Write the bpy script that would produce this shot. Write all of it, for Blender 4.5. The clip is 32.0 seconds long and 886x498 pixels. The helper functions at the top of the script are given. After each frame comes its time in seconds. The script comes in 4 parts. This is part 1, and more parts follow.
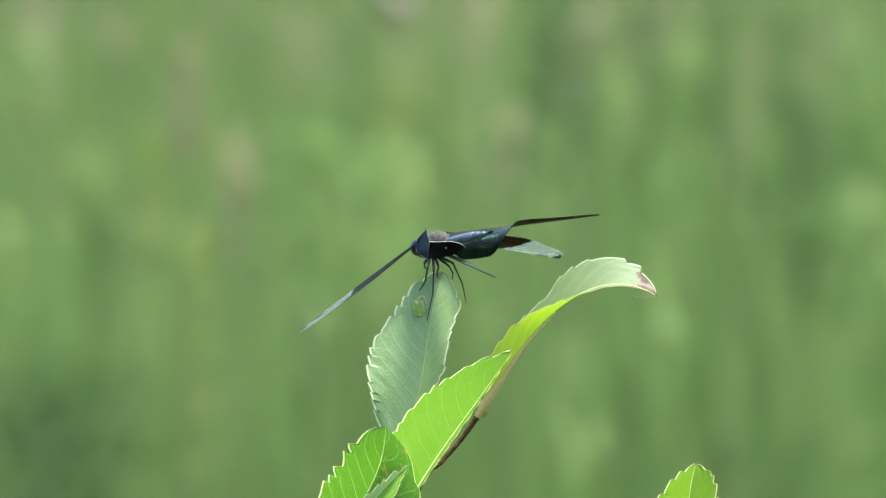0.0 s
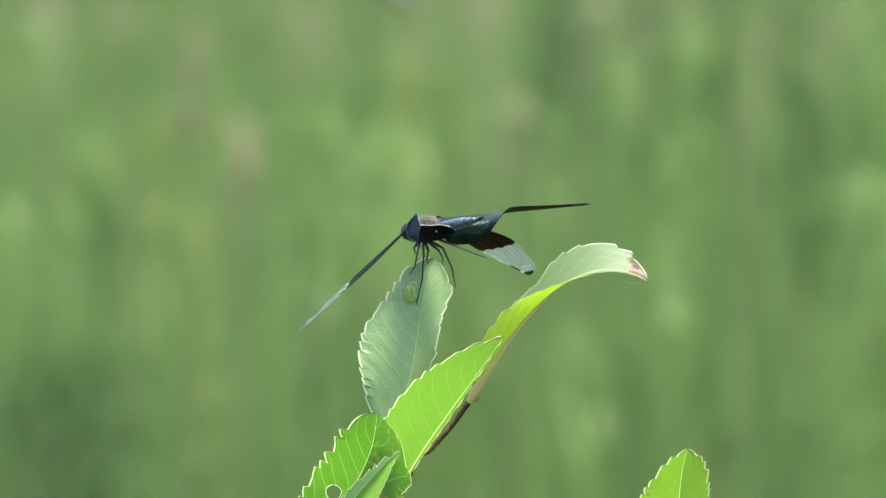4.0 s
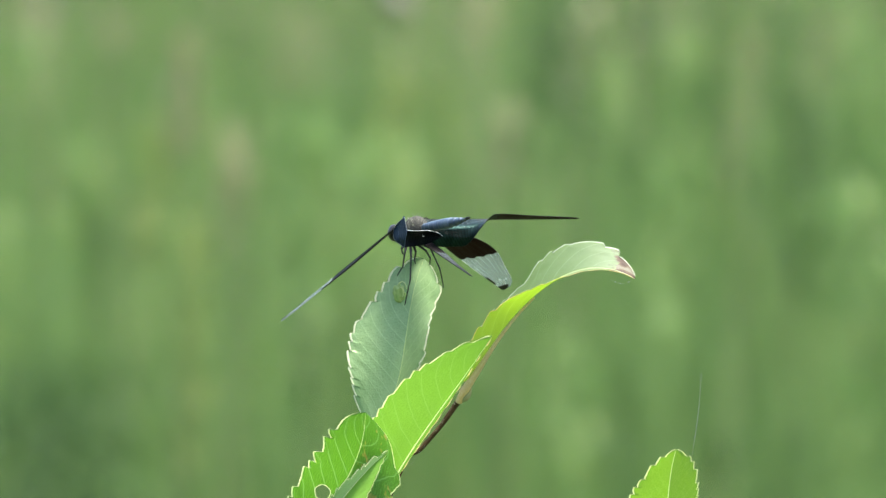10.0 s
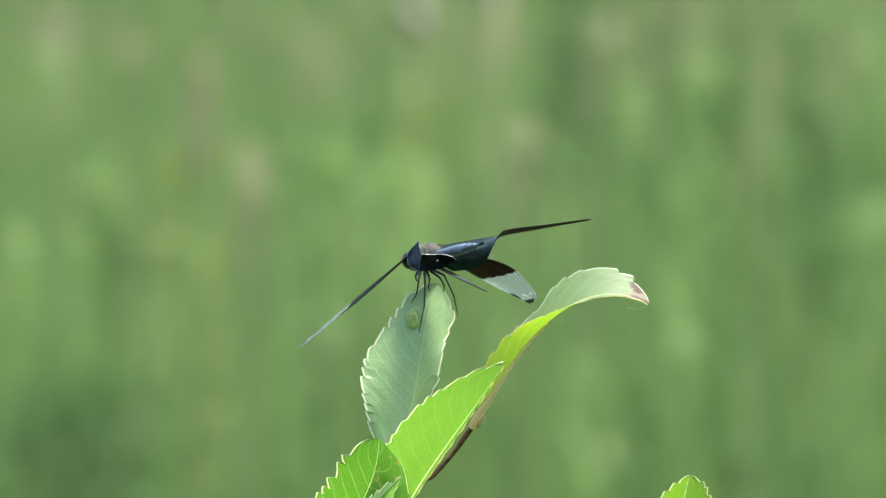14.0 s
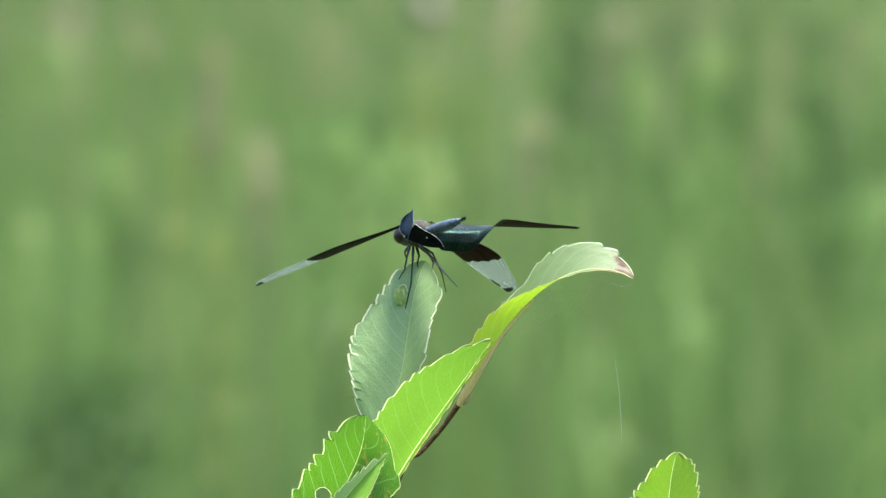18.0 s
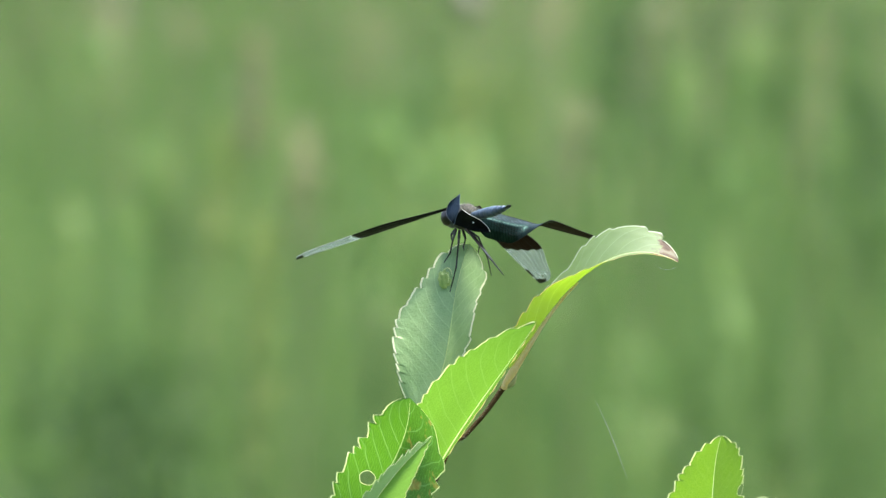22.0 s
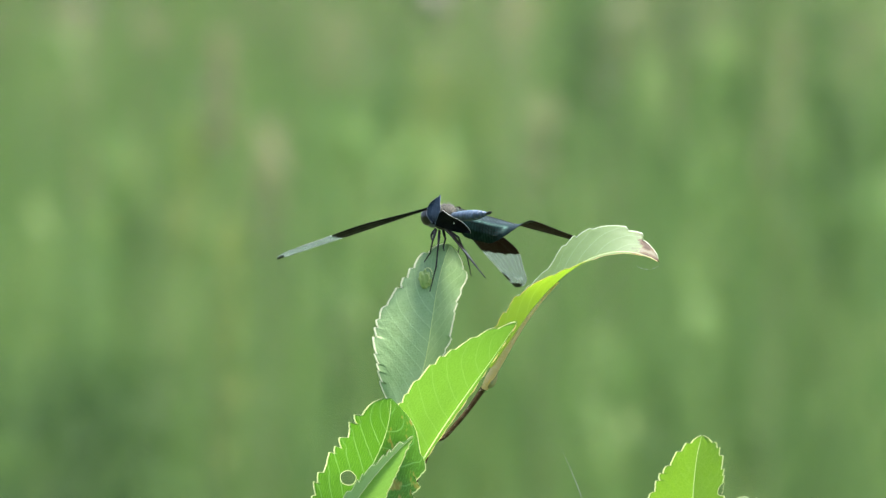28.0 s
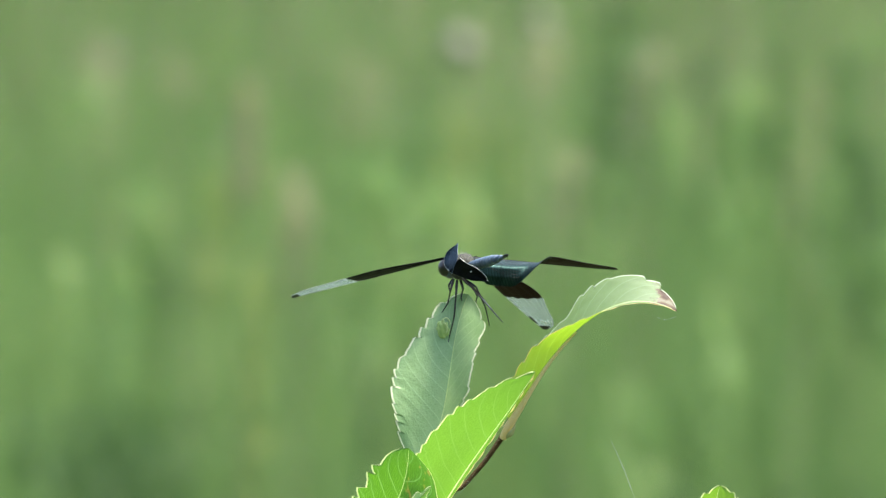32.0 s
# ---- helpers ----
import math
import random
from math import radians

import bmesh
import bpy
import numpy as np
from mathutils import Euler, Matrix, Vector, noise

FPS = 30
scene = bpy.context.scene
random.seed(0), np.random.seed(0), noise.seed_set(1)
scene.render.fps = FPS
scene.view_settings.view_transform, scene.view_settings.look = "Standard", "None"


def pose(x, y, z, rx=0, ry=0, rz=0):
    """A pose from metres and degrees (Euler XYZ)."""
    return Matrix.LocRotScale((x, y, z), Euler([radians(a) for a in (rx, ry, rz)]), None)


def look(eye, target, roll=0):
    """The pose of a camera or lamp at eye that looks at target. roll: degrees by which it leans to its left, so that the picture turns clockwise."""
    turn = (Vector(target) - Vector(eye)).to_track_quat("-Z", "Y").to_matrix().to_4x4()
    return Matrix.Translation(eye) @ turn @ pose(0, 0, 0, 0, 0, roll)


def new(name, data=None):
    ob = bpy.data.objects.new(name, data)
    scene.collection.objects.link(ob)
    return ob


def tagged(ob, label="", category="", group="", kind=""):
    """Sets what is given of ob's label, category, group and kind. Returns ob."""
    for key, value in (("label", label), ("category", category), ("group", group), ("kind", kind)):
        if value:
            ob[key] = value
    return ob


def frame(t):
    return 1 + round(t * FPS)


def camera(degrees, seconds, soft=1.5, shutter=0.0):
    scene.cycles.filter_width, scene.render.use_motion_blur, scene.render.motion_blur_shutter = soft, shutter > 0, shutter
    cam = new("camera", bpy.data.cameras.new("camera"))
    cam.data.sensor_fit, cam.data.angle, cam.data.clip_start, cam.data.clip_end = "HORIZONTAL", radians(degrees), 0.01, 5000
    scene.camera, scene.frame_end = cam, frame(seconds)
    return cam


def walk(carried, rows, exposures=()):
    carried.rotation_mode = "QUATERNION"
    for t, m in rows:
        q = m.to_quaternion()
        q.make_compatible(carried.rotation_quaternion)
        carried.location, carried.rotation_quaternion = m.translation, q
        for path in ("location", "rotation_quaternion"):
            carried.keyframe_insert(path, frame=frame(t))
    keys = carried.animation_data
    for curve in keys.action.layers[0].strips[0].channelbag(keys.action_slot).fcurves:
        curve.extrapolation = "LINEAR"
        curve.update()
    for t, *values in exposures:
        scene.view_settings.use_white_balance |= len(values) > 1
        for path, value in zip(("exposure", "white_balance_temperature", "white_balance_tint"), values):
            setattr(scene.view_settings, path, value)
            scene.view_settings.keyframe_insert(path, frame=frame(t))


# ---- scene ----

# ---- camera ----
LENS = 5.0
cam = camera(LENS, 32.0, soft=1.35)
cam.data.dof.use_dof = True
cam.data.dof.focus_distance = 2.385
cam.data.dof.aperture_fstop = 28.0
PATH = [
    (0.0, -0.0075, -2.3908, 1.3096, 85.141, -0.166),
    (0.5, -0.0069, -2.3908, 1.3095, 85.000, -0.170),
    (1.0, -0.0063, -2.3908, 1.3095, 85.143, -0.167),
    (1.5, -0.0056, -2.3908, 1.3095, 85.135, -0.096),
    (2.0, -0.0050, -2.3908, 1.3094, 85.105, -0.089),
    (2.5, -0.0044, -2.3908, 1.3094, 85.145, -0.217),
    (3.0, -0.0038, -2.3908, 1.3094, 85.172, -0.198),
    (3.5, -0.0031, -2.3909, 1.3093, 85.117, -0.093),
    (5.5, -0.0006, -2.3909, 1.3092, 85.023, -0.105),
    (6.0, 0.0000, -2.3909, 1.3092, 84.999, 0.002),
    (6.5, -0.0002, -2.3909, 1.3085, 85.112, -0.106),
    (7.0, -0.0004, -2.3910, 1.3079, 85.185, -0.093),
    (7.5, -0.0006, -2.3910, 1.3072, 85.119, -0.083),
    (8.0, -0.0008, -2.3911, 1.3066, 85.154, -0.111),
    (8.5, -0.0010, -2.3911, 1.3060, 85.065, -0.258),
    (9.0, -0.0012, -2.3912, 1.3053, 85.207, -0.221),
    (9.5, -0.0013, -2.3912, 1.3059, 85.241, -0.122),
    (10.0, -0.0015, -2.3911, 1.3064, 85.136, -0.134),
    (10.5, -0.0016, -2.3911, 1.3070, 85.227, -0.119),
    (11.0, -0.0017, -2.3910, 1.3076, 85.170, -0.136),
    (11.5, -0.0019, -2.3910, 1.3081, 85.038, -0.051),
    (12.0, -0.0020, -2.3909, 1.3087, 85.117, 0.037),
    (12.5, -0.0021, -2.3909, 1.3092, 85.188, -0.065),
    (13.0, -0.0022, -2.3908, 1.3098, 85.156, -0.132),
    (13.5, -0.0012, -2.3909, 1.3092, 85.174, -0.059),
    (14.0, -0.0002, -2.3909, 1.3086, 85.229, -0.026),
    (14.5, 0.0008, -2.3910, 1.3081, 85.041, -0.043),
    (16.5, 0.0049, -2.3912, 1.3058, 85.300, 0.128),
    (17.0, 0.0059, -2.3912, 1.3052, 85.294, 0.095),
    (17.5, 0.0069, -2.3913, 1.3046, 85.241, 0.092),
    (18.0, 0.0079, -2.3913, 1.3040, 85.209, 0.095),
    (18.5, 0.0090, -2.3914, 1.3035, 85.240, 0.160),
    (19.0, 0.0100, -2.3914, 1.3029, 85.172, 0.186),
    (19.5, 0.0095, -2.3914, 1.3027, 85.265, 0.260),
    (20.0, 0.0090, -2.3914, 1.3026, 85.124, 0.037),
    (20.5, 0.0085, -2.3915, 1.3024, 85.147, 0.109),
    (21.0, 0.0080, -2.3915, 1.3023, 85.151, 0.097),
    (21.5, 0.0076, -2.3915, 1.3021, 85.234, 0.217),
    (22.0, 0.0071, -2.3915, 1.3020, 85.163, 0.328),
    (22.5, 0.0066, -2.3915, 1.3018, 85.205, 0.238),
    (23.0, 0.0061, -2.3915, 1.3017, 85.258, 0.255),
    (23.5, 0.0052, -2.3915, 1.3018, 85.203, 0.272),
    (24.0, 0.0042, -2.3915, 1.3019, 85.173, 0.329),
    (24.5, 0.0033, -2.3915, 1.3020, 85.241, 0.192),
    (25.0, 0.0023, -2.3915, 1.3021, 85.277, 0.009),
    (25.5, 0.0014, -2.3915, 1.3022, 85.326, 0.107),
    (26.0, 0.0004, -2.3915, 1.3023, 85.200, 0.091),
    (26.5, 0.0008, -2.3915, 1.3023, 85.134, 0.028),
    (28.5, 0.0024, -2.3915, 1.3024, 85.161, 0.111),
    (29.0, 0.0027, -2.3915, 1.3024, 85.164, -0.032),
    (29.5, 0.0031, -2.3915, 1.3024, 85.142, 0.011),
    (30.0, 0.0035, -2.3915, 1.3024, 85.068, 0.109),
    (30.5, 0.0039, -2.3915, 1.3024, 85.073, 0.153),
    (31.0, 0.0043, -2.3915, 1.3025, 85.092, 0.095),
    (31.5, 0.0047, -2.3915, 1.3025, 85.297, 0.279),
    (32.0, 0.0051, -2.3915, 1.3025, 85.433, 0.272),
]

walk(cam, [(t, pose(x, y, z, tilt, 0, turn)) for t, x, y, z, tilt, turn in PATH])

# ---- light ----
SUN_TO = Vector((0.28, -0.03, 0.95)).normalized()
world = bpy.data.worlds.new("sky")
scene.world = world
world.use_nodes = True
wn = world.node_tree.nodes
sky = wn.new("ShaderNodeTexSky")
sky.sky_type, sky.sun_disc = "NISHITA", False
sky.sun_elevation = math.asin(SUN_TO.z)
sky.sun_rotation = math.atan2(SUN_TO.x, SUN_TO.y)
sky.air_density, sky.dust_density = 1.0, 3.0
wn["Background"].inputs["Strength"].default_value = 0.135
world.node_tree.links.new(sky.outputs[0], wn["Background"].inputs["Color"])
sun = new("sun", bpy.data.lights.new("sun", "SUN"))
sun.data.energy, sun.data.angle, sun.data.color = 4.6, radians(11.0), (1.0, 0.96, 0.88)
sun.matrix_world = look(SUN_TO * 30, (0, 0, 0))
scene.view_settings.exposure = 1.72

# ---- materials ----


def material(name):
    m = bpy.data.materials.new(name)
    m.use_nodes = True
    t = m.node_tree
    return m, t, t.nodes["Principled BSDF"], t.nodes["Material Output"]


def link(t, a, b):
    t.links.new(a, b)


def node(t, kind, **values):
    n = t.nodes.new("ShaderNode" + kind)
    for key, v in values.items():
        n.inputs[key].default_value = v
    return n


def ramp(t, fac, *stops):
    n = t.nodes.new("ShaderNodeValToRGB")
    e = n.color_ramp.elements
    while len(e) < len(stops):
        e.new(0.5)
    for i, (p, c) in enumerate(stops):
        e[i].position, e[i].color = p, (*c, 1)
    link(t, fac, n.inputs["Fac"])
    return n.outputs["Color"]


def mixed(t, fac, a, b):
    n = t.nodes.new("ShaderNodeMix")
    n.data_type = "RGBA"
    for sock, v in ((n.inputs["Factor"], fac), (n.inputs[6], a), (n.inputs[7], b)):
        if hasattr(v, "default_value"):
            link(t, v, sock)
        elif sock.type == "RGBA":
            sock.default_value = (*v, 1)
        else:
            sock.default_value = v
    return n.outputs[2]


def calc(t, operation, a, b=0.0, c=0.0):
    n = t.nodes.new("ShaderNodeMath")
    n.operation = operation
    for sock, v in zip(n.inputs, (a, b, c)):
        if hasattr(v, "default_value"):
            link(t, v, sock)
        else:
            sock.default_value = v
    return n.outputs[0]


def bump(t, bsdf, height, strength, distance):
    n = node(t, "Bump", Strength=strength, Distance=distance)
    link(t, height, n.inputs["Height"])
    link(t, n.outputs[0], bsdf.inputs["Normal"])


def noise_tex(t, scale, detail=4.0, rough=0.6):
    n = node(t, "TexNoise", Scale=scale, Detail=detail, Roughness=rough)
    c = t.nodes.new("ShaderNodeTexCoord")
    link(t, c.outputs["Object"], n.inputs["Vector"])
    return n.outputs["Fac"]


def leaf_material(name, low, high, glow, through_it, rough=0.42, spots=0.0, brown_tip=0.0, net_strength=0.35, vein_strength=0.45, relief=0.25, puff=0.0, mesh=1500.0, pitch=0.078, rungs=0.0, rise=0.20):
    """A leaf blade: waxy face, light that comes through it, small spots and a withered tip along its length."""
    m, t, b, out = material(name)
    big, fine = noise_tex(t, 160), noise_tex(t, 1400, 3)
    col = mixed(t, 0.35, ramp(t, big, (0.3, low), (0.7, high)), ramp(t, fine, (0.35, low), (0.65, high)))
    net = node(t, "TexVoronoi", Scale=mesh)
    net.feature = "DISTANCE_TO_EDGE"
    where = t.nodes.new("ShaderNodeTexCoord")
    link(t, where.outputs["Object"], net.inputs["Vector"])
    lines = ramp(t, net.outputs["Distance"], (0.02, (1, 1, 1)), (0.11, (0, 0, 0)))
    glow_col = mixed(t, big, glow, tuple(c * 0.78 for c in glow))
    lines = mixed(t, net_strength, (0, 0, 0), lines)
    glow_col = mixed(t, lines, glow_col, tuple(min(0.9, c * 1.5 + 0.10) for c in glow))
    col = mixed(t, lines, col, tuple(min(0.8, c * 1.15 + 0.03) for c in high))
    uv = t.nodes.new("ShaderNodeUVMap")
    sep = t.nodes.new("ShaderNodeSeparateXYZ")
    link(t, uv.outputs[0], sep.inputs[0])
    # side veins: paler lines that slant from the midrib to the edge
    across = calc(t, "ABSOLUTE", calc(t, "MULTIPLY_ADD", sep.outputs["Y"], 2.0, -1.0))
    slant = calc(t, "MULTIPLY", across, calc(t, "MULTIPLY_ADD", across, 0.05, rise))
    step = calc(t, "DIVIDE", calc(t, "SUBTRACT", sep.outputs["X"], slant), pitch)
    step = calc(t, "ADD", step, calc(t, "MULTIPLY", noise_tex(t, 140, 2), 0.22))
    near = calc(t, "ABSOLUTE", calc(t, "MULTIPLY_ADD", calc(t, "FRACT", step), 1.0, -0.5))
    vein = ramp(t, near, (0.452, (0, 0, 0)), (0.488, (1, 1, 1)))
    vein = mixed(t, vein_strength, (0, 0, 0), vein)
    col = mixed(t, vein, col, tuple(min(0.8, c * 1.3 + 0.06) for c in high))
    glow_col = mixed(t, vein, glow_col, tuple(min(0.9, c * 1.2 + 0.10) for c in glow))
    if rungs:
        # fine cross veins like the rungs of a ladder between the side veins
        rung = calc(t, "FRACT", calc(t, "ADD", calc(t, "MULTIPLY", across, 17.0), calc(t, "MULTIPLY", noise_tex(t, 420, 2), 3.0)))
        rung = ramp(t, calc(t, "ABSOLUTE", calc(t, "SUBTRACT", rung, 0.5)), (0.0, (rungs,) * 3), (0.16, (0, 0, 0)))
        col = mixed(t, rung, col, tuple(min(0.8, c * 1.3 + 0.05) for c in high))
        glow_col = mixed(t, rung, glow_col, tuple(min(0.9, c * 1.6 + 0.03) for c in glow))
    if spots:
        s = ramp(t, noise_tex(t, 260, 2), (1.0 - spots, (0, 0, 0)), (min(1.0, 1.08 - spots), (1, 1, 1)))
        s = calc(t, "MULTIPLY", s, ramp(t, sep.outputs["Y"], (0.44, (0, 0, 0)), (0.52, (1, 1, 1))))
        core = ramp(t, noise_tex(t, 900, 2), (0.42, (0.24, 0.17, 0.05)), (0.58, (0.36, 0.38, 0.12)))
        col = mixed(t, s, col, core)
        glow_col = mixed(t, s, glow_col, (0.26, 0.24, 0.05))
    if brown_tip:
        add = t.nodes.new("ShaderNodeMath")
        add.operation = "MULTIPLY_ADD"
        link(t, noise_tex(t, 500, 3), add.inputs[0])
        add.inputs[1].default_value = 0.16
        link(t, sep.outputs["X"], add.inputs[2])
        w = ramp(t, add.outputs[0], (brown_tip + 0.05, (0, 0, 0)), (brown_tip + 0.09, (1, 1, 1)))
        dry = ramp(t, noise_tex(t, 420, 3), (0.47, (0.050, 0.018, 0.006)), (0.53, (0.13, 0.085, 0.035)), (0.60, (0.20, 0.19, 0.125)))
        # one dark brown stain at the lower edge of the tip
        near_x = calc(t, "POWER", calc(t, "DIVIDE", calc(t, "SUBTRACT", sep.outputs["X"], 0.895), 0.04), 2.0)
        near_y = calc(t, "POWER", calc(t, "DIVIDE", calc(t, "SUBTRACT", sep.outputs["Y"], 0.70), 0.22), 2.0)
        stain = calc(t, "ADD", calc(t, "ADD", near_x, near_y), calc(t, "MULTIPLY", noise_tex(t, 900, 3), 0.9))
        stain = ramp(t, stain, (0.75, (1, 1, 1)), (1.0, (0, 0, 0)))
        w = calc(t, "MAXIMUM", w, stain)
        dry = mixed(t, stain, dry, (0.085, 0.035, 0.010))
        col, glow_col = mixed(t, w, col, dry), mixed(t, w, glow_col, (0.07, 0.055, 0.022))
    link(t, col, b.inputs["Base Color"])
    b.inputs["Roughness"].default_value = rough
    b.inputs["Specular IOR Level"].default_value = 0.5
    # the blade swells between its veins
    swell = calc(t, "SUBTRACT", 1.0, calc(t, "POWER", calc(t, "MULTIPLY", near, 2.0), 3.0))
    bump(t, b, calc(t, "ADD", calc(t, "MULTIPLY", swell, puff), calc(t, "ADD", fine, calc(t, "MULTIPLY", net.outputs["Distance"], 0.8))), relief, 0.0003)
    tr = t.nodes.new("ShaderNodeBsdfTranslucent")
    link(t, glow_col, tr.inputs["Color"])
    mx = t.nodes.new("ShaderNodeMixShader")
    mx.inputs[0].default_value = through_it
    link(t, b.outputs[0], mx.inputs[1])
    link(t, tr.outputs[0], mx.inputs[2])
    link(t, mx.outputs[0], out.inputs["Surface"])
    return m


def plain(name, low, high, rough=0.5, scale=900, metal=0.0, spec=0.5, relief=0.0002):
    m, t, b, out = material(name)
    n = noise_tex(t, scale)
    link(t, ramp(t, n, (0.3, low), (0.7, high)), b.inputs["Base Color"])
    b.inputs["Roughness"].default_value, b.inputs["Metallic"].default_value = rough, metal
    b.inputs["Specular IOR Level"].default_value = spec
    if relief:
        bump(t, b, n, 0.5, relief)
    return m


def grass_material(name, *stops, through_it=0.45, patchy=0.3):
    m, t, b, out = material(name)
    geo = t.nodes.new("ShaderNodeNewGeometry")
    col = ramp(t, geo.outputs["Random Per Island"], *stops)
    n = noise_tex(t, 3.0, 3)
    col = mixed(t, patchy, col, ramp(t, n, (0.35, (0.05, 0.10, 0.025)), (0.65, (0.12, 0.2, 0.06))))
    link(t, col, b.inputs["Base Color"])
    b.inputs["Roughness"].default_value = 0.5
    tr = t.nodes.new("ShaderNodeBsdfTranslucent")
    link(t, col, tr.inputs["Color"])
    mx = t.nodes.new("ShaderNodeMixShader")
    mx.inputs[0].default_value = through_it
    link(t, b.outputs[0], mx.inputs[1])
    link(t, tr.outputs[0], mx.inputs[2])
    link(t, mx.outputs[0], out.inputs["Surface"])
    return m


def wing_dark_material(name, sheen, body_col, glow, gloss):
    """Dark wing membrane: brown against the light, with a blue-green metal sheen on its face."""
    m, t, b, out = material(name)
    n = noise_tex(t, 260, 3)
    link(t, ramp(t, n, (0.3, body_col), (0.7, tuple(c * 1.6 for c in body_col))), b.inputs["Base Color"])
    b.inputs["Roughness"].default_value = 0.44
    patch = ramp(t, noise_tex(t, 230, 3), (0.34, (gloss * 0.3,) * 3), (0.66, (gloss,) * 3))
    # fine dark bars between the veins
    where = t.nodes.new("ShaderNodeTexCoord")
    axes = t.nodes.new("ShaderNodeSeparateXYZ")
    link(t, where.outputs["Object"], axes.inputs[0])
    slope = calc(t, "MULTIPLY_ADD", axes.outputs["Y"], 1.1, axes.outputs["X"])
    bars = calc(t, "SINE", calc(t, "MULTIPLY", slope, 2 * math.pi / 0.00075))
    patch = mixed(t, ramp(t, bars, (0.35, (0, 0, 0)), (0.75, (0.6, 0.6, 0.6))), patch, (gloss * 0.12,) * 3)
    link(t, patch, b.inputs["Specular IOR Level"])
    b.inputs["IOR"].default_value = 1.5
    b.inputs["Specular Tint"].default_value = (*sheen, 1)
    cell = node(t, "TexVoronoi", Scale=1700.0)
    cell.feature = "DISTANCE_TO_EDGE"
    c = t.nodes.new("ShaderNodeTexCoord")
    link(t, c.outputs["Object"], cell.inputs["Vector"])
    bump(t, b, cell.outputs["Distance"], 0.3, 0.0003)
    tr = node(t, "BsdfTranslucent", Color=(*glow, 1))
    mx = t.nodes.new("ShaderNodeMixShader")
    mx.inputs[0].default_value = 0.25
    link(t, b.outputs[0], mx.inputs[1])
    link(t, tr.outputs[0], mx.inputs[2])
    link(t, mx.outputs[0], out.inputs["Surface"])
    return m


def wing_clear_material(name):
    m, t, b, out = material(name)
    n = noise_tex(t, 700, 3)
    # The last, whitish stop puts flecks of sun glitter into the colour.
    link(t, ramp(t, n, (0.46, (0.075, 0.09, 0.085)), (0.54, (0.14, 0.155, 0.145)), (0.66, (0.5, 0.51, 0.49))), b.inputs["Base Color"])
    b.inputs["Roughness"].default_value = 0.25
    b.inputs["Specular IOR Level"].default_value = 0.8
    bump(t, b, n, 0.3, 0.0003)
    clear = node(t, "BsdfTransparent", Color=(0.77, 0.87, 0.86, 1))
    mx = t.nodes.new("ShaderNodeMixShader")
    mx.inputs[0].default_value = 0.40
    link(t, clear.outputs[0], mx.inputs[1])
    milky = node(t, "BsdfTranslucent", Color=(0.28, 0.32, 0.30, 1))
    skin = t.nodes.new("ShaderNodeMixShader")
    skin.inputs[0].default_value = 0.28
    link(t, b.outputs[0], skin.inputs[1])
    link(t, milky.outputs[0], skin.inputs[2])
    link(t, skin.outputs[0], mx.inputs[2])
    link(t, mx.outputs[0], out.inputs["Surface"])
    return m


M_PERCH = leaf_material("perch leaf", (0.205, 0.325, 0.125), (0.285, 0.405, 0.18), (0.16, 0.36, 0.08), 0.16, rough=0.36, net_strength=0.16, vein_strength=0.42, relief=0.22, puff=0.15)
M_LEAF = leaf_material("sunlit leaf", (0.085, 0.165, 0.032), (0.13, 0.22, 0.055), (0.13, 0.30, 0.020), 0.58, net_strength=0.14, vein_strength=0.24, relief=0.25, puff=0.5, mesh=1500.0, pitch=0.095, rungs=0.12, rise=0.24)
M_SIDE = leaf_material("bright side leaf", (0.13, 0.22, 0.06), (0.18, 0.29, 0.10), (0.155, 0.32, 0.012), 0.55, net_strength=0.15, vein_strength=0.1)
M_LONG = leaf_material("curled leaf", (0.115, 0.18, 0.085), (0.165, 0.235, 0.125), (0.25, 0.43, 0.012), 0.5, rough=0.58, brown_tip=0.92, vein_strength=0.3, net_strength=0.05, relief=0.12, puff=1.6, pitch=0.10)
M_LOW = leaf_material("spotted leaf", (0.05, 0.125, 0.04), (0.085, 0.185, 0.06), (0.078, 0.225, 0.007), 0.55, spots=0.435, net_strength=0.12, vein_strength=0.7, relief=0.25, puff=0.9, mesh=1300.0, pitch=0.115, rungs=0.5, rise=0.28)
M_SMALL = leaf_material("young leaf", (0.13, 0.22, 0.08), (0.18, 0.29, 0.11), (0.25, 0.50, 0.07), 0.6, vein_strength=0.15, net_strength=0.1)
M_RIB = leaf_material("leaf vein", (0.36, 0.45, 0.18), (0.48, 0.56, 0.26), (0.46, 0.62, 0.26), 0.6)
M_MARGIN = leaf_material("leaf margin", (0.52, 0.60, 0.26), (0.66, 0.72, 0.38), (0.74, 0.82, 0.36), 0.5)
M_PALEMARGIN = leaf_material("pale leaf margin", (0.66, 0.69, 0.42), (0.80, 0.80, 0.56), (0.80, 0.84, 0.5), 0.35)
M_SOFTMARGIN = leaf_material("dull leaf margin", (0.34, 0.42, 0.27), (0.46, 0.53, 0.36), (0.45, 0.58, 0.28), 0.4)
M_REDMARGIN = leaf_material("reddish leaf margin", (0.36, 0.19, 0.07), (0.58, 0.50, 0.20), (0.72, 0.52, 0.16), 0.5)
M_BARK = plain("young bark", (0.036, 0.021, 0.008), (0.11, 0.068, 0.026), 0.75, 500, spec=0.15, relief=0.0006)
M_STALK = leaf_material("pale stalk", (0.66, 0.52, 0.23), (0.80, 0.67, 0.36), (0.85, 0.70, 0.3), 0.4, vein_strength=0.0)
M_BUD = plain("bud scale", (0.22, 0.24, 0.08), (0.34, 0.33, 0.13), 0.55, 900)
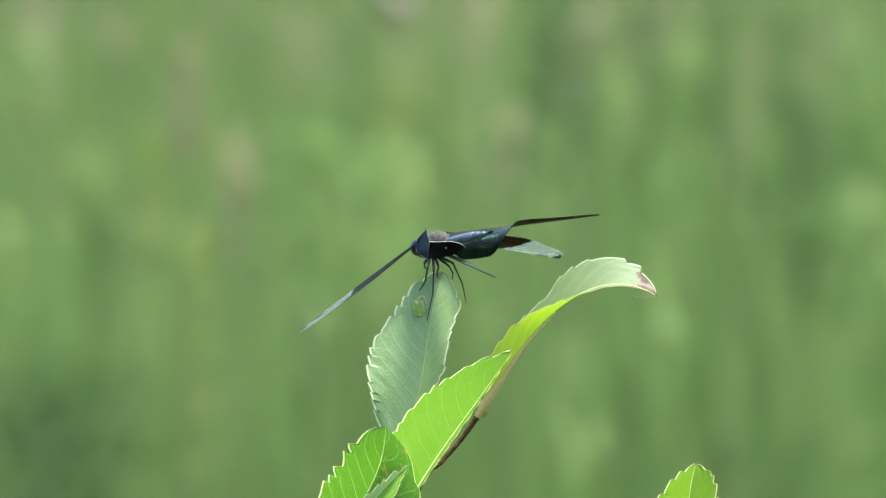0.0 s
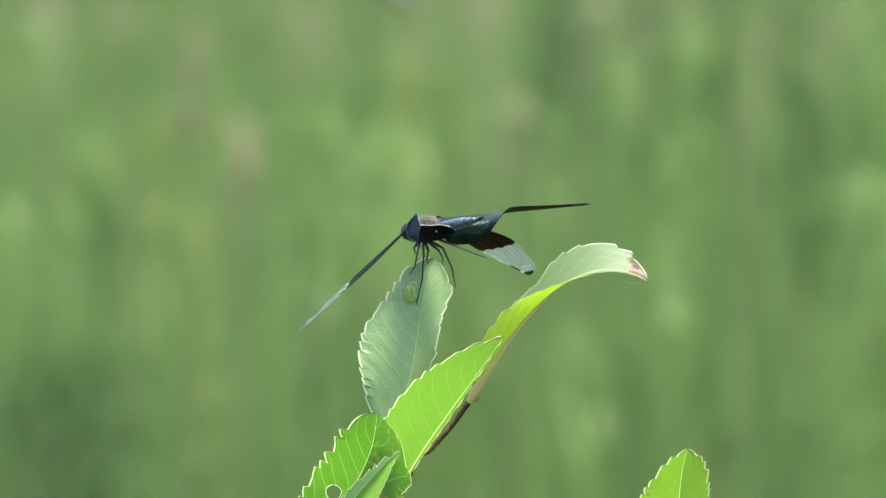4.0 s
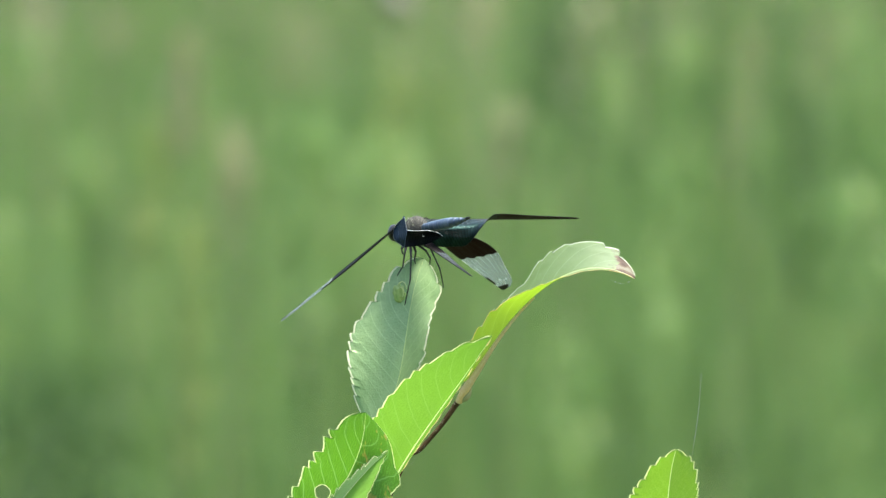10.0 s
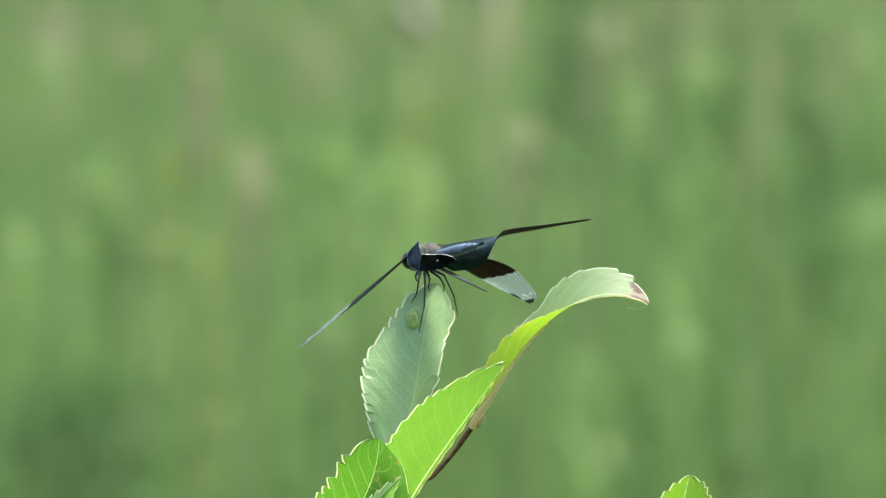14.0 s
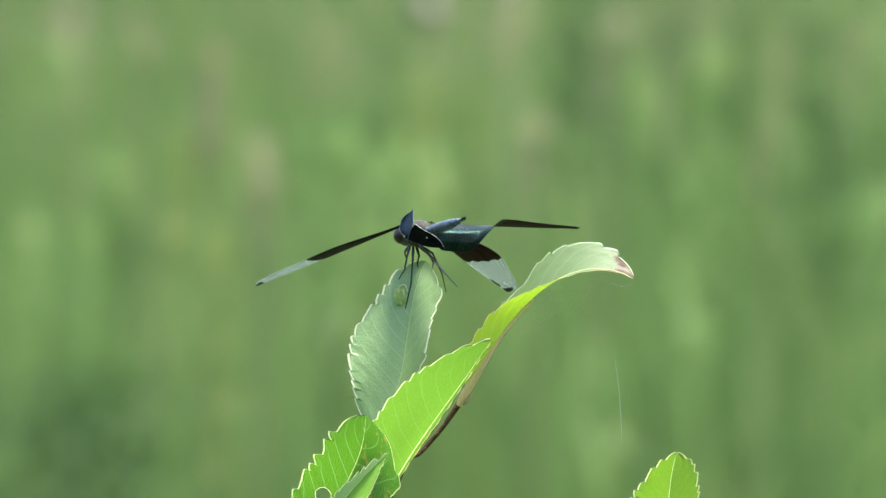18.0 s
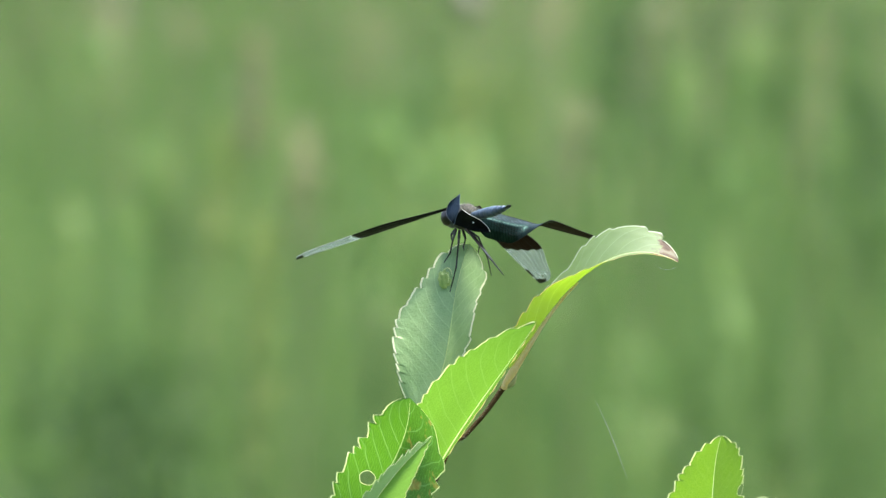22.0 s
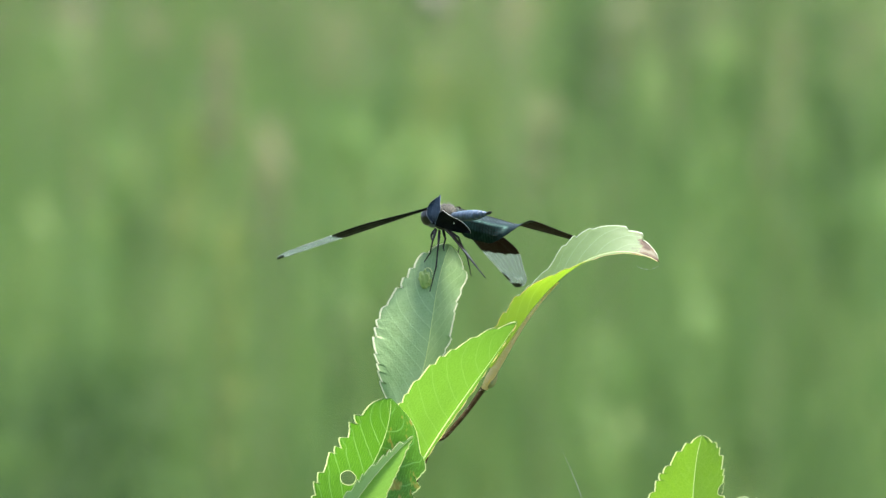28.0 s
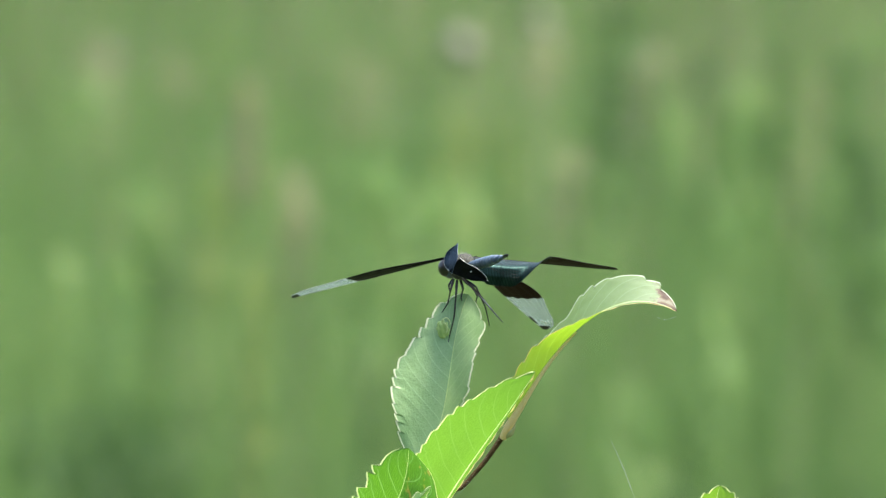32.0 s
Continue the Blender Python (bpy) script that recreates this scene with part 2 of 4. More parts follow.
M_GALL = plain("leaf gall", (0.21, 0.35, 0.08), (0.40, 0.50, 0.16), 0.45, 700)
M_BODY = plain("black chitin", (0.006, 0.006, 0.007), (0.014, 0.013, 0.014), 0.36, 900, spec=0.5)
# The blue is the sky's reflection on black chitin, put into the base colour.
M_ABDOMEN = plain("black chitin with sky blue in it", (0.022, 0.040, 0.066), (0.085, 0.125, 0.175), 0.42, 600, spec=0.6)
M_FUZZ = plain("brown fuzz", (0.012, 0.012, 0.009), (0.055, 0.054, 0.040), 0.8, 1800, relief=0.0008)
M_HAIR = plain("pale hair", (0.20, 0.215, 0.15), (0.34, 0.36, 0.26), 0.7, 2000, relief=0)
M_EYE = plain("brown eye", (0.008, 0.007, 0.007), (0.018, 0.015, 0.013), 0.3, 400, spec=0.6, relief=0)
M_FACE = plain("metal blue face", (0.02, 0.04, 0.07), (0.05, 0.08, 0.12), 0.3, 800, spec=0.8)
M_LEG = plain("black leg", (0.006, 0.006, 0.006), (0.014, 0.012, 0.011), 0.5, 1500)
M_WING_BLUE = wing_dark_material("dark blue wing", (0.35, 0.70, 1.0), (0.007, 0.012, 0.020), (0.012, 0.008, 0.007), 0.6)
M_WING_GREEN = wing_dark_material("dark green wing", (0.38, 0.95, 0.86), (0.003, 0.007, 0.0065), (0.015, 0.008, 0.007), 0.75)
M_WING_BROWN = wing_dark_material("dark brown wing", (0.6, 0.6, 0.8), (0.009, 0.0065, 0.006), (0.11, 0.048, 0.034), 0.12)
# Sky sheen of the outer wing, put into a paler grey base colour.
M_WING_SHEEN = wing_dark_material("wing with sheen in its grey", (0.85, 0.95, 0.98), (0.06, 0.075, 0.075), (0.08, 0.09, 0.085), 0.9)
M_WING_BLACK = wing_dark_material("black wing skin", (0.6, 0.7, 0.95), (0.005, 0.0055, 0.007), (0.012, 0.008, 0.008), 0.25)
M_CLEAR = wing_clear_material("clear wing tip")
M_VEIN = plain("wing vein", (0.004, 0.0035, 0.003), (0.009, 0.007, 0.006), 0.5, 2000, relief=0, spec=0.2)
M_CLEARVEIN = plain("pale wing vein", (0.60, 0.63, 0.60), (0.78, 0.80, 0.78), 0.4, 2000, relief=0)
M_RIBVEIN = plain("grey wing vein", (0.13, 0.17, 0.17), (0.20, 0.24, 0.24), 0.4, 2000, relief=0)
M_FLUFF = plain("seed fluff", (0.12, 0.11, 0.085), (0.19, 0.18, 0.15), 0.9, 300, relief=0)
M_THREAD = plain("silk", (0.20, 0.22, 0.20), (0.42, 0.44, 0.42), 0.3, 300, relief=0)
M_MIDGE = plain("pale insect skin", (0.50, 0.54, 0.48), (0.66, 0.70, 0.62), 0.5, 900, relief=0)
M_GROUND = plain("damp soil and moss", (0.028, 0.040, 0.014), (0.065, 0.075, 0.030), 0.9, 1.7, relief=0.01)
M_GRASS = grass_material("meadow grass", (0.0, (0.09, 0.165, 0.042)), (0.5, (0.145, 0.26, 0.062)), (0.85, (0.20, 0.33, 0.088)), (1.0, (0.31, 0.37, 0.11)))
M_GRASS_LIGHT = grass_material("pale grass", (0.0, (0.17, 0.31, 0.08)), (0.6, (0.25, 0.41, 0.12)), (1.0, (0.40, 0.46, 0.17)))
M_GRASS_YELLOW = grass_material("yellow-green grass", (0.0, (0.22, 0.31, 0.07)), (0.6, (0.32, 0.40, 0.11)), (1.0, (0.45, 0.46, 0.17)))
# Meadow grass with shade put into its colour as a darker green.
M_GRASS_DARK = grass_material("grass with shade in its colour", (0.0, (0.03, 0.07, 0.018)), (0.6, (0.05, 0.11, 0.026)), (1.0, (0.08, 0.15, 0.04)), through_it=0.4, patchy=0.05)
M_DRY = grass_material("dry grass", (0.0, (0.30, 0.27, 0.14)), (0.6, (0.42, 0.37, 0.21)), (1.0, (0.55, 0.50, 0.32)), through_it=0.4)
M_STRAW = grass_material("far straw", (0.0, (0.19, 0.15, 0.08)), (0.6, (0.28, 0.23, 0.13)), (1.0, (0.42, 0.36, 0.24)), through_it=0.25)

# ---- builders ----
ORIGIN = Vector((0, 0, 1.1))
M = 0.001


def mm(x, y, z):
    """A place round the perch in millimetres: x to the side, y away, z up."""
    return ORIGIN + Vector((x, y, z)) / 1000


def part(name, bm, mat, parent, label="", smooth=True):
    me = bpy.data.meshes.new(name)
    bm.to_mesh(me)
    bm.free()
    me.materials.append(mat)
    if smooth:
        me.polygons.foreach_set("use_smooth", [True] * len(me.polygons))
    ob = new(name, me)
    ob.parent = parent
    if label:
        ob["label"] = label
    return ob


def thing(name, at, label, category, group="", kind=""):
    ob = new(name)
    ob.empty_display_size = 0.01
    ob.matrix_basis = at if isinstance(at, Matrix) else Matrix.Translation(at)
    return tagged(ob, label, category, group, kind)


def tube(bm, pts, radii, sides=8, cap=True):
    """A tapered round bar along pts."""
    pts = [Vector(p) for p in pts]
    rings = []
    side = None
    for i, p in enumerate(pts):
        t = (pts[min(i + 1, len(pts) - 1)] - pts[max(i - 1, 0)]).normalized()
        if side is None:
            side = t.orthogonal().normalized()
        side = (side - t * side.dot(t)).normalized()
        other = t.cross(side)
        r = radii[i] if hasattr(radii, "__len__") else radii
        rings.append([bm.verts.new(p + (side * math.cos(a) + other * math.sin(a)) * r)
                      for a in (2 * math.pi * k / sides for k in range(sides))])
    for a, b in zip(rings, rings[1:]):
        for k in range(sides):
            bm.faces.new((a[k], a[(k + 1) % sides], b[(k + 1) % sides], b[k]))
    if cap:
        bm.faces.new(rings[0][::-1])
        bm.faces.new(rings[-1])


def bezier(p, u):
    a, b, c, d = p
    v = 1 - u
    return a * v ** 3 + b * (3 * v * v * u) + c * (3 * v * u * u) + d * u ** 3


def smoothstep(a, b, x):
    x = min(1, max(0, (x - a) / (b - a)))
    return x * x * (3 - 2 * x)


def knots(row, u):
    """A smooth value at u along evenly spaced knots."""
    n = len(row) - 1
    k = min(n - 1, int(u * n))
    g = u * n - k
    p0, p1, p2, p3 = row[max(k - 1, 0)], row[k], row[k + 1], row[min(k + 2, n)]
    return 0.5 * (2 * p1 + (p2 - p0) * g + (2 * p0 - 5 * p1 + 4 * p2 - p3) * g * g + (3 * p1 - p0 - 3 * p2 + p3) * g ** 3)


def leaf(parent, mat, curve, facing, left, right, fold_left=(0, 0), fold_right=(0, 0), teeth=(12, 12), tooth=(0.9, 0.9), blunt=0.7, tip=1.0,
         holes=(), margin=None, label="", quilt=0.05, seed=0, uneven=0.3, curl=0.0, rim=0.2, lump=0.05, forward=0.5, wavy=0.25, rib=0.16):
    """A toothed leaf, in metres from its parent: a curved midrib, two halves folded against each other, veins and a pale margin.
    left, right: widths of the halves in millimetres at even steps of the midrib; fold_left, fold_right: degrees by which a half rises
    towards the facing side, from base to tip; teeth, tooth: count and depth on each side; tip: below 1 for a blunt tip."""
    rng = random.Random(seed)
    nu, nv = (max(teeth) * 18, 36) if holes else (max(teeth) * 10, 16)
    widths, folds = {-1: left, 1: right}, {-1: fold_left, 1: fold_right}
    facing = Vector(facing).normalized()
    length = sum((bezier(curve, (i + 1) / 20) - bezier(curve, i / 20)).length for i in range(20))
    depth = {sg: [rng.uniform(0.65, 1.3) for _ in range(max(teeth) + 3)] for sg in (-1, 1)}

    def frame_at(u):
        u0, u1 = max(0, u - 0.01), min(1, u + 0.01)
        t = (bezier(curve, u1) - bezier(curve, u0)).normalized()
        n = (facing - t * facing.dot(t)).normalized()
        return bezier(curve, u), t, n, t.cross(n)

    def base_width(u, sign):
        row = widths[sign]
        u1 = (len(row) - 2) / (len(row) - 1)
        w = row[-2] * max(0.0, 1 - (u - u1) / (1 - u1)) ** tip if u > u1 else max(0.0, knots(row, u))
        return w * M * (1 + 0.03 * noise.noise(Vector((u * 7, sign * 3.1 + seed, 0.5))))

    def teeth_at(u, sign):
        """How far the edge stands out or in, in millimetres."""
        side = (sign + 1) // 2
        n = teeth[side]
        k = max(0.0, u * n + uneven * math.sin(u * 23 + seed * 1.7 + sign) * min(1, u * 6) * min(1, (1 - u) * 6))
        saw = k % 1.0
        saw = (saw / 0.8) ** blunt if saw < 0.8 else ((1 - saw) / 0.2) ** blunt
        small = 0.12 * noise.noise(Vector((u * 60, sign * 5.3, seed)))
        return (tooth[side] * (saw - 0.6) * depth[sign][int(k)] + small) * min(1, u * 9) * min(1, (1 - u) * 16)

    def point(u, v, sign):
        """v: 0 at the midrib, 1 at the edge."""
        p, t, n, s = frame_at(u)
        fold = radians(knots(folds[sign], u))
        base = base_width(u, sign)
        k = smoothstep(0.7, 1.0, v)
        d = base * max(v, min(0.3, rib * M * (1.3 - u) / max(base, 1e-5)))
        out = teeth_at(u, sign) * M * k if k > 0 else 0.0
        way = s * sign * math.cos(fold) + n * math.sin(fold)
        lift = n * math.cos(fold) - s * sign * math.sin(fold)
        ripple = quilt * math.sin(2 * math.pi * (u - 0.22 * v) * teeth[(sign + 1) // 2]) * v
        wave = wavy * math.sin(u * 9 + 2.0 * sign + seed) * v * v
        bumps = lump * 2 * noise.noise(Vector((u * 11, sign * v * 5 + seed, 0.3))) * smoothstep(0.1, 0.7, v)
        edge = curl * smoothstep(0.55, 1.0, v) * (0.6 + 0.4 * math.sin(u * 17 + seed))
        return p + way * (d + out) + t * (out * forward) + lift * ((ripple + wave * min(1, base / M / 6) + bumps + edge) * M)

    bm = bmesh.new()
    uvl = bm.loops.layers.uv.new("leaf")
    grid, flagged, gone, place = {}, set(), set(), {}
    for sign in (-1, 1):
        for i in range(nu + 1):
            for j in range(nv + 1):
                u, v = i / nu, j / nv
                for hu, hv, hs, hr in holes:
                    if hs != sign:
                        continue
                    half = base_width(hu, sign)
                    du, dv = (u - hu) * length, (v - hv) * half
                    r = math.hypot(du, dv)
                    ang = math.atan2(dv, du)
                    rr = hr * (1 + 0.08 * math.sin(2 * ang + 1) + 0.025 * math.sin(5 * ang))
                    if r < rr:
                        u, v = hu + math.cos(ang) * rr / length, hv + math.sin(ang) * rr / half
                        flagged.add((sign, i, j))
                        if v > 1:
                            gone.add((sign, i, j))
                vert = bm.verts.new(point(min(1, max(0, u)), min(1, max(0, v)), sign))
                grid[sign, i, j] = vert
                place[vert] = (u, 0.5 + 0.5 * sign * v)
        for i in range(nu):
            for j in range(nv):
                keys = [(sign, i, j), (sign, i + 1, j), (sign, i + 1, j + 1), (sign, i, j + 1)]
                if all(k in flagged for k in keys) or any(k in gone for k in keys):
                    continue
                vs = [grid[k] for k in keys]
                f = bm.faces.new(vs if sign > 0 else vs[::-1])
                for lp in f.loops:
                    lp[uvl].uv = place[lp.vert]
    blade = part("leaf", bm, mat, parent, label)
    # the midrib fills the gap between the halves and stands proud
    bm = bmesh.new()
    rows = []
    for i in range(41):
        u = i / 40
        p, t, n, side = frame_at(u)
        a, c = point(u, 0, -1), point(u, 0, 1)
        h = n * 0.00022 * (1.2 - u)
        rows.append([bm.verts.new(q) for q in (a, a.lerp(c, 0.25) + h, a.lerp(c, 0.75) + h, c)])
    for q, r in zip(rows, rows[1:]):
        for j in range(3):
            bm.faces.new((q[j], r[j], r[j + 1], q[j + 1]))
    part("midrib", bm, M_RIB, blade)
    for hu, hv, hs, hr in holes:
        half = base_width(hu, hs)
        ring = []
        for k in range(33):
            ang = 2 * math.pi * k / 32
            rr = hr * (1 + 0.08 * math.sin(2 * ang + 1) + 0.025 * math.sin(5 * ang))
            ring.append((hu + math.cos(ang) * rr / length, hv + math.sin(ang) * rr / half))
        bm = bmesh.new()
        inner = [(hu + (a - hu) * 0.93, hv + (c - hv) * 0.93) for a, c in ring]
        seam = [[bm.verts.new(point(*q, hs)) for q in pair] for pair in zip(ring, inner) if max(pair[0][1], pair[1][1]) <= 1.0]
        for a, c in zip(seam, seam[1:]):
            bm.faces.new((a[0], c[0], c[1], a[1]))
        part("hole_rim", bm, M_MARGIN, blade, "pale rim of an eaten hole")
    for sign, edge_mat in zip((-1, 1), margin or (M_MARGIN, M_MARGIN)):
        # a thin pale seam that runs round the edge, a little raised
        bm = bmesh.new()
        bites = [(hu - hr / length, hu + hr / length) for hu, hv, hs, hr in holes if hs == sign and hv > 0.9]
        last = None
        for i in range(1, nu):
            u = i / nu
            if any(a < u < b for a, b in bites):
                last = None
                continue
            p, q = point(u, 1, sign), point(u, 0.88, sign)
            out = (p - q).normalized() * rim / 1000
            up = frame_at(u)[2] * rim / 3000
            row = [bm.verts.new(r) for r in (p - out * 0.6, p + up, p + out)]
            for j in range(2 if last else 0):
                bm.faces.new((last[j], row[j], row[j + 1], last[j + 1]))
            last = row
        part("leaf_margin", bm, edge_mat, blade)
    return blade


def leaf_on(twig, mat, pts, **kw):
    return leaf(twig, mat, [Vector(p) / 1000 for p in pts], **kw)


# ---- ground and meadow ----
bm = bmesh.new()
bmesh.ops.create_grid(bm, x_segments=60, y_segments=60, size=1)
for v in bm.verts:
    r = max(abs(v.co.x), abs(v.co.y))
    k = 6 + 2200 * max(0, r - 0.35) ** 3
    v.co = Vector((v.co.x * k, v.co.y * k, 0))
    v.co.z = 0.04 * noise.noise(v.co * 0.6) - 0.02
ground = part("ground", bm, M_GROUND, None)
tagged(ground, "damp mossy soil under a grass meadow", "ground", kind="structure")


def meadow(name, mat, label, count, xs, ys, height, width_mm, seed, lean=0.25, keep=None):
    """Many bent, tapered blades in one mesh."""
    rng = np.random.default_rng(seed)
    x = rng.uniform(*xs, count)
    y = rng.uniform(*ys, count)
    if keep is not None:
        ok = keep(x, y, rng.uniform(0, 1, count))
        x, y = x[ok], y[ok]
    n = len(x)
    h = rng.uniform(*height, n)
    w = rng.uniform(*width_mm, n) / 1000
    turn = rng.uniform(0, 2 * np.pi, n)
    tilt = rng.uniform(0, 2 * np.pi, n)
    amount = rng.uniform(0.02, lean, n) * h
    verts, faces = [], []
    levels = ((0, 0.7), (0.35, 1.0), (0.7, 0.75), (1.0, 0.06))
    block = np.zeros((n, 8, 3))
    for k, (f, s) in enumerate(levels):
        cx, cy = x + np.cos(tilt) * amount * f * f, y + np.sin(tilt) * amount * f * f
        for side in (0, 1):
            d = (side - 0.5) * w * s
            block[:, 2 * k + side, 0] = cx + np.cos(turn) * d
            block[:, 2 * k + side, 1] = cy + np.sin(turn) * d
            block[:, 2 * k + side, 2] = h * f * (1 - 0.12 * f) - 0.02
    base = (np.arange(n) * 8)[:, None, None]
    quads = np.array([[0, 1, 3, 2], [2, 3, 5, 4], [4, 5, 7, 6]])[None] + base
    me = bpy.data.meshes.new(name)
    me.from_pydata(block.reshape(-1, 3).tolist(), [], quads.reshape(-1, 4).tolist())
    me.materials.append(mat)
    return tagged(new(name, me), label, "grass", kind="stuff")


meadow("meadow_grass", M_GRASS, "dense tall green meadow grass", 80000, (-1.3, 1.3), (3.6, 13.0), (0.42, 0.70), (3, 8), 1)
meadow("far_grass", M_GRASS, "green meadow grass spreading away", 70000, (-9, 9), (3.0, 26.0), (0.38, 0.62), (6, 14), 2)
meadow("pale_grass", M_GRASS_LIGHT, "pale green broad grass blades", 4200, (-1.6, 1.6), (3.8, 10.0), (0.45, 0.72), (5, 10), 3)
meadow("dry_grass", M_DRY, "dry straw-coloured grass stalks", 1500, (-2.0, 2.0), (6.0, 14.0), (0.45, 0.75), (4, 8), 4)
meadow("straw", M_STRAW, "dry straw at the far side of the meadow", 9000, (-2.0, 2.0), (9.5, 15.0), (0.45, 0.72), (6, 11), 5)


def plume(look_of, x, y, top, tall, wide, lean, count, seed):
    """A clump of short narrow blades high on a few thin stalks; top: its height over the ground."""
    mat, label = look_of
    rng = random.Random(seed)
    bm = bmesh.new()
    for _ in range(count):
        f = rng.random()
        px = (rng.random() + rng.random() - 1) * wide * 0.5 - lean * f
        c = Vector((px, rng.uniform(-0.5, 0.5) * wide, top - tall * f))
        a, w, long = rng.uniform(0, math.pi), rng.uniform(0.0025, 0.005), rng.uniform(0.018, 0.035)
        side = Vector((math.cos(a), math.sin(a), 0)) * w / 2
        way = Vector((rng.uniform(-0.5, 0.5) + lean / max(tall, 0.01) * 0.6, rng.uniform(-0.6, 0.6), 1)).normalized() * long
        rows = [(bm.verts.new(c + way * g - side * k), bm.verts.new(c + way * g + side * k)) for g, k in ((-0.5, 0.4), (0.0, 1.0), (0.5, 0.15))]
        for p, q in zip(rows, rows[1:]):
            bm.faces.new((p[0], p[1], q[1], q[0]))
    for k in range(3):
        o = (k - 1) * wide * 0.25
        tube(bm, [Vector((o * 0.4 - lean, 0, -0.03)), Vector((o * 0.8 - lean, 0, (top - tall) * 0.7)), Vector((o, 0, top - 0.01))], [0.0012, 0.001, 0.0006], 4, cap=False)
    ob = part("grass_clump", bm, mat, None, smooth=False)
    ob.matrix_basis = Matrix.Translation((x, y, 0))
    return tagged(ob, label, "grass", kind="stuff")


SHADY, PALE = (M_GRASS_DARK, "clump of grass with shade put into its dark green"), (M_GRASS_LIGHT, "pale green clump of broad grass blades")
YELLOW, STRAW = (M_GRASS_YELLOW, "yellow-green clump of grass in flower"), (M_DRY, "dry straw-coloured clump of grass heads")
PLUMES = [
    (STRAW, -0.357, 7.0, 0.754, 0.047, 0.052, 0.000, 37), (STRAW, -0.276, 6.5, 0.777, 0.052, 0.025, -0.005, 19), (PALE, -0.311, 5.6, 0.800, 0.064, 0.027, 0.000, 22),
    (STRAW, -0.170, 5.0, 0.829, 0.074, 0.025, 0.003, 56), (YELLOW, -0.183, 4.6, 0.801, 0.100, 0.025, 0.010, 69), (PALE, -0.238, 4.8, 0.772, 0.054, 0.034, 0.000, 42),
    (STRAW, -0.132, 4.8, 0.782, 0.088, 0.024, 0.006, 37), (PALE, -0.079, 4.6, 0.807, 0.112, 0.041, 0.000, 149), (PALE, -0.038, 4.6, 0.788, 0.094, 0.078, 0.000, 113),
    (STRAW, -0.108, 6.5, 0.760, 0.071, 0.060, 0.000, 31), (YELLOW, -0.018, 5.0, 0.808, 0.062, 0.031, 0.000, 53), (YELLOW, -0.013, 4.8, 0.765, 0.060, 0.036, 0.000, 71),
    (STRAW, 0.135, 5.6, 0.838, 0.090, 0.020, 0.018, 28), (PALE, 0.139, 5.0, 0.811, 0.081, 0.025, 0.000, 36), (PALE, 0.182, 4.6, 0.854, 0.103, 0.027, 0.000, 96),
    (PALE, 0.175, 4.8, 0.773, 0.048, 0.052, 0.000, 41), (STRAW, 0.251, 5.2, 0.821, 0.108, 0.019, 0.021, 33), (PALE, 0.340, 6.6, 0.777, 0.041, 0.038, 0.000, 26),
    (PALE, 0.352, 6.0, 0.808, 0.070, 0.042, 0.000, 28), (PALE, 0.327, 5.0, 0.824, 0.068, 0.025, 0.000, 36), (PALE, 0.310, 5.0, 0.791, 0.075, 0.025, 0.000, 34),
    (PALE, 0.316, 4.6, 0.788, 0.094, 0.020, 0.000, 56), (STRAW, 0.062, 4.9, 0.790, 0.070, 0.020, 0.002, 27), (YELLOW, 0.018, 5.2, 0.789, 0.057, 0.019, 0.000, 19),
    (PALE, -0.280, 4.5, 0.741, 0.064, 0.023, 0.000, 26), (PALE, -0.239, 4.3, 0.763, 0.118, 0.021, 0.000, 41), (YELLOW, -0.147, 4.2, 0.767, 0.161, 0.022, 0.004, 68),
    (PALE, 0.276, 4.1, 0.793, 0.197, 0.024, 0.000, 101), (PALE, 0.091, 4.1, 0.693, 0.077, 0.054, 0.000, 33), (PALE, -0.045, 5.0, 0.765, 0.087, 0.025, 0.000, 19),
    (STRAW, 0.049, 7.0, 0.754, 0.047, 0.058, 0.000, 26), (PALE, 0.164, 4.4, 0.739, 0.097, 0.053, 0.000, 33), (PALE, -0.072, 4.4, 0.765, 0.091, 0.064, 0.000, 60),
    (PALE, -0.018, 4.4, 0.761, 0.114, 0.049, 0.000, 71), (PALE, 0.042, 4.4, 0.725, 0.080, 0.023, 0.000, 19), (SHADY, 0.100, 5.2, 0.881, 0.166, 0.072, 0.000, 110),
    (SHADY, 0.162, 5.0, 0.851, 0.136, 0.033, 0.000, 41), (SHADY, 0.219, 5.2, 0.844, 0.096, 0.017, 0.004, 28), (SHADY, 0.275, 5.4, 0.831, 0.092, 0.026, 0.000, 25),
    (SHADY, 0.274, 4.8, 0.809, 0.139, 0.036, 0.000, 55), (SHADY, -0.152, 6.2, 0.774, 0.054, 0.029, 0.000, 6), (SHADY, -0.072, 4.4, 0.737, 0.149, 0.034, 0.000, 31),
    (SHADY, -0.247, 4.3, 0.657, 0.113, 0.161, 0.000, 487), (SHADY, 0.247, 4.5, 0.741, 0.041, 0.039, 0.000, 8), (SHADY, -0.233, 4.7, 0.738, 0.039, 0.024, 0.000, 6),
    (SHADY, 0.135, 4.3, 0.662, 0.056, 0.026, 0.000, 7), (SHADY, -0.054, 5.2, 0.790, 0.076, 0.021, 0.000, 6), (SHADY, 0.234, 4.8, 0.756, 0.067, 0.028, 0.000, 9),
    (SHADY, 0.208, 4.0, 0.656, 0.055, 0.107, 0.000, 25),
]
for k, row in enumerate(PLUMES):
    plume(*row, seed=40 + k)


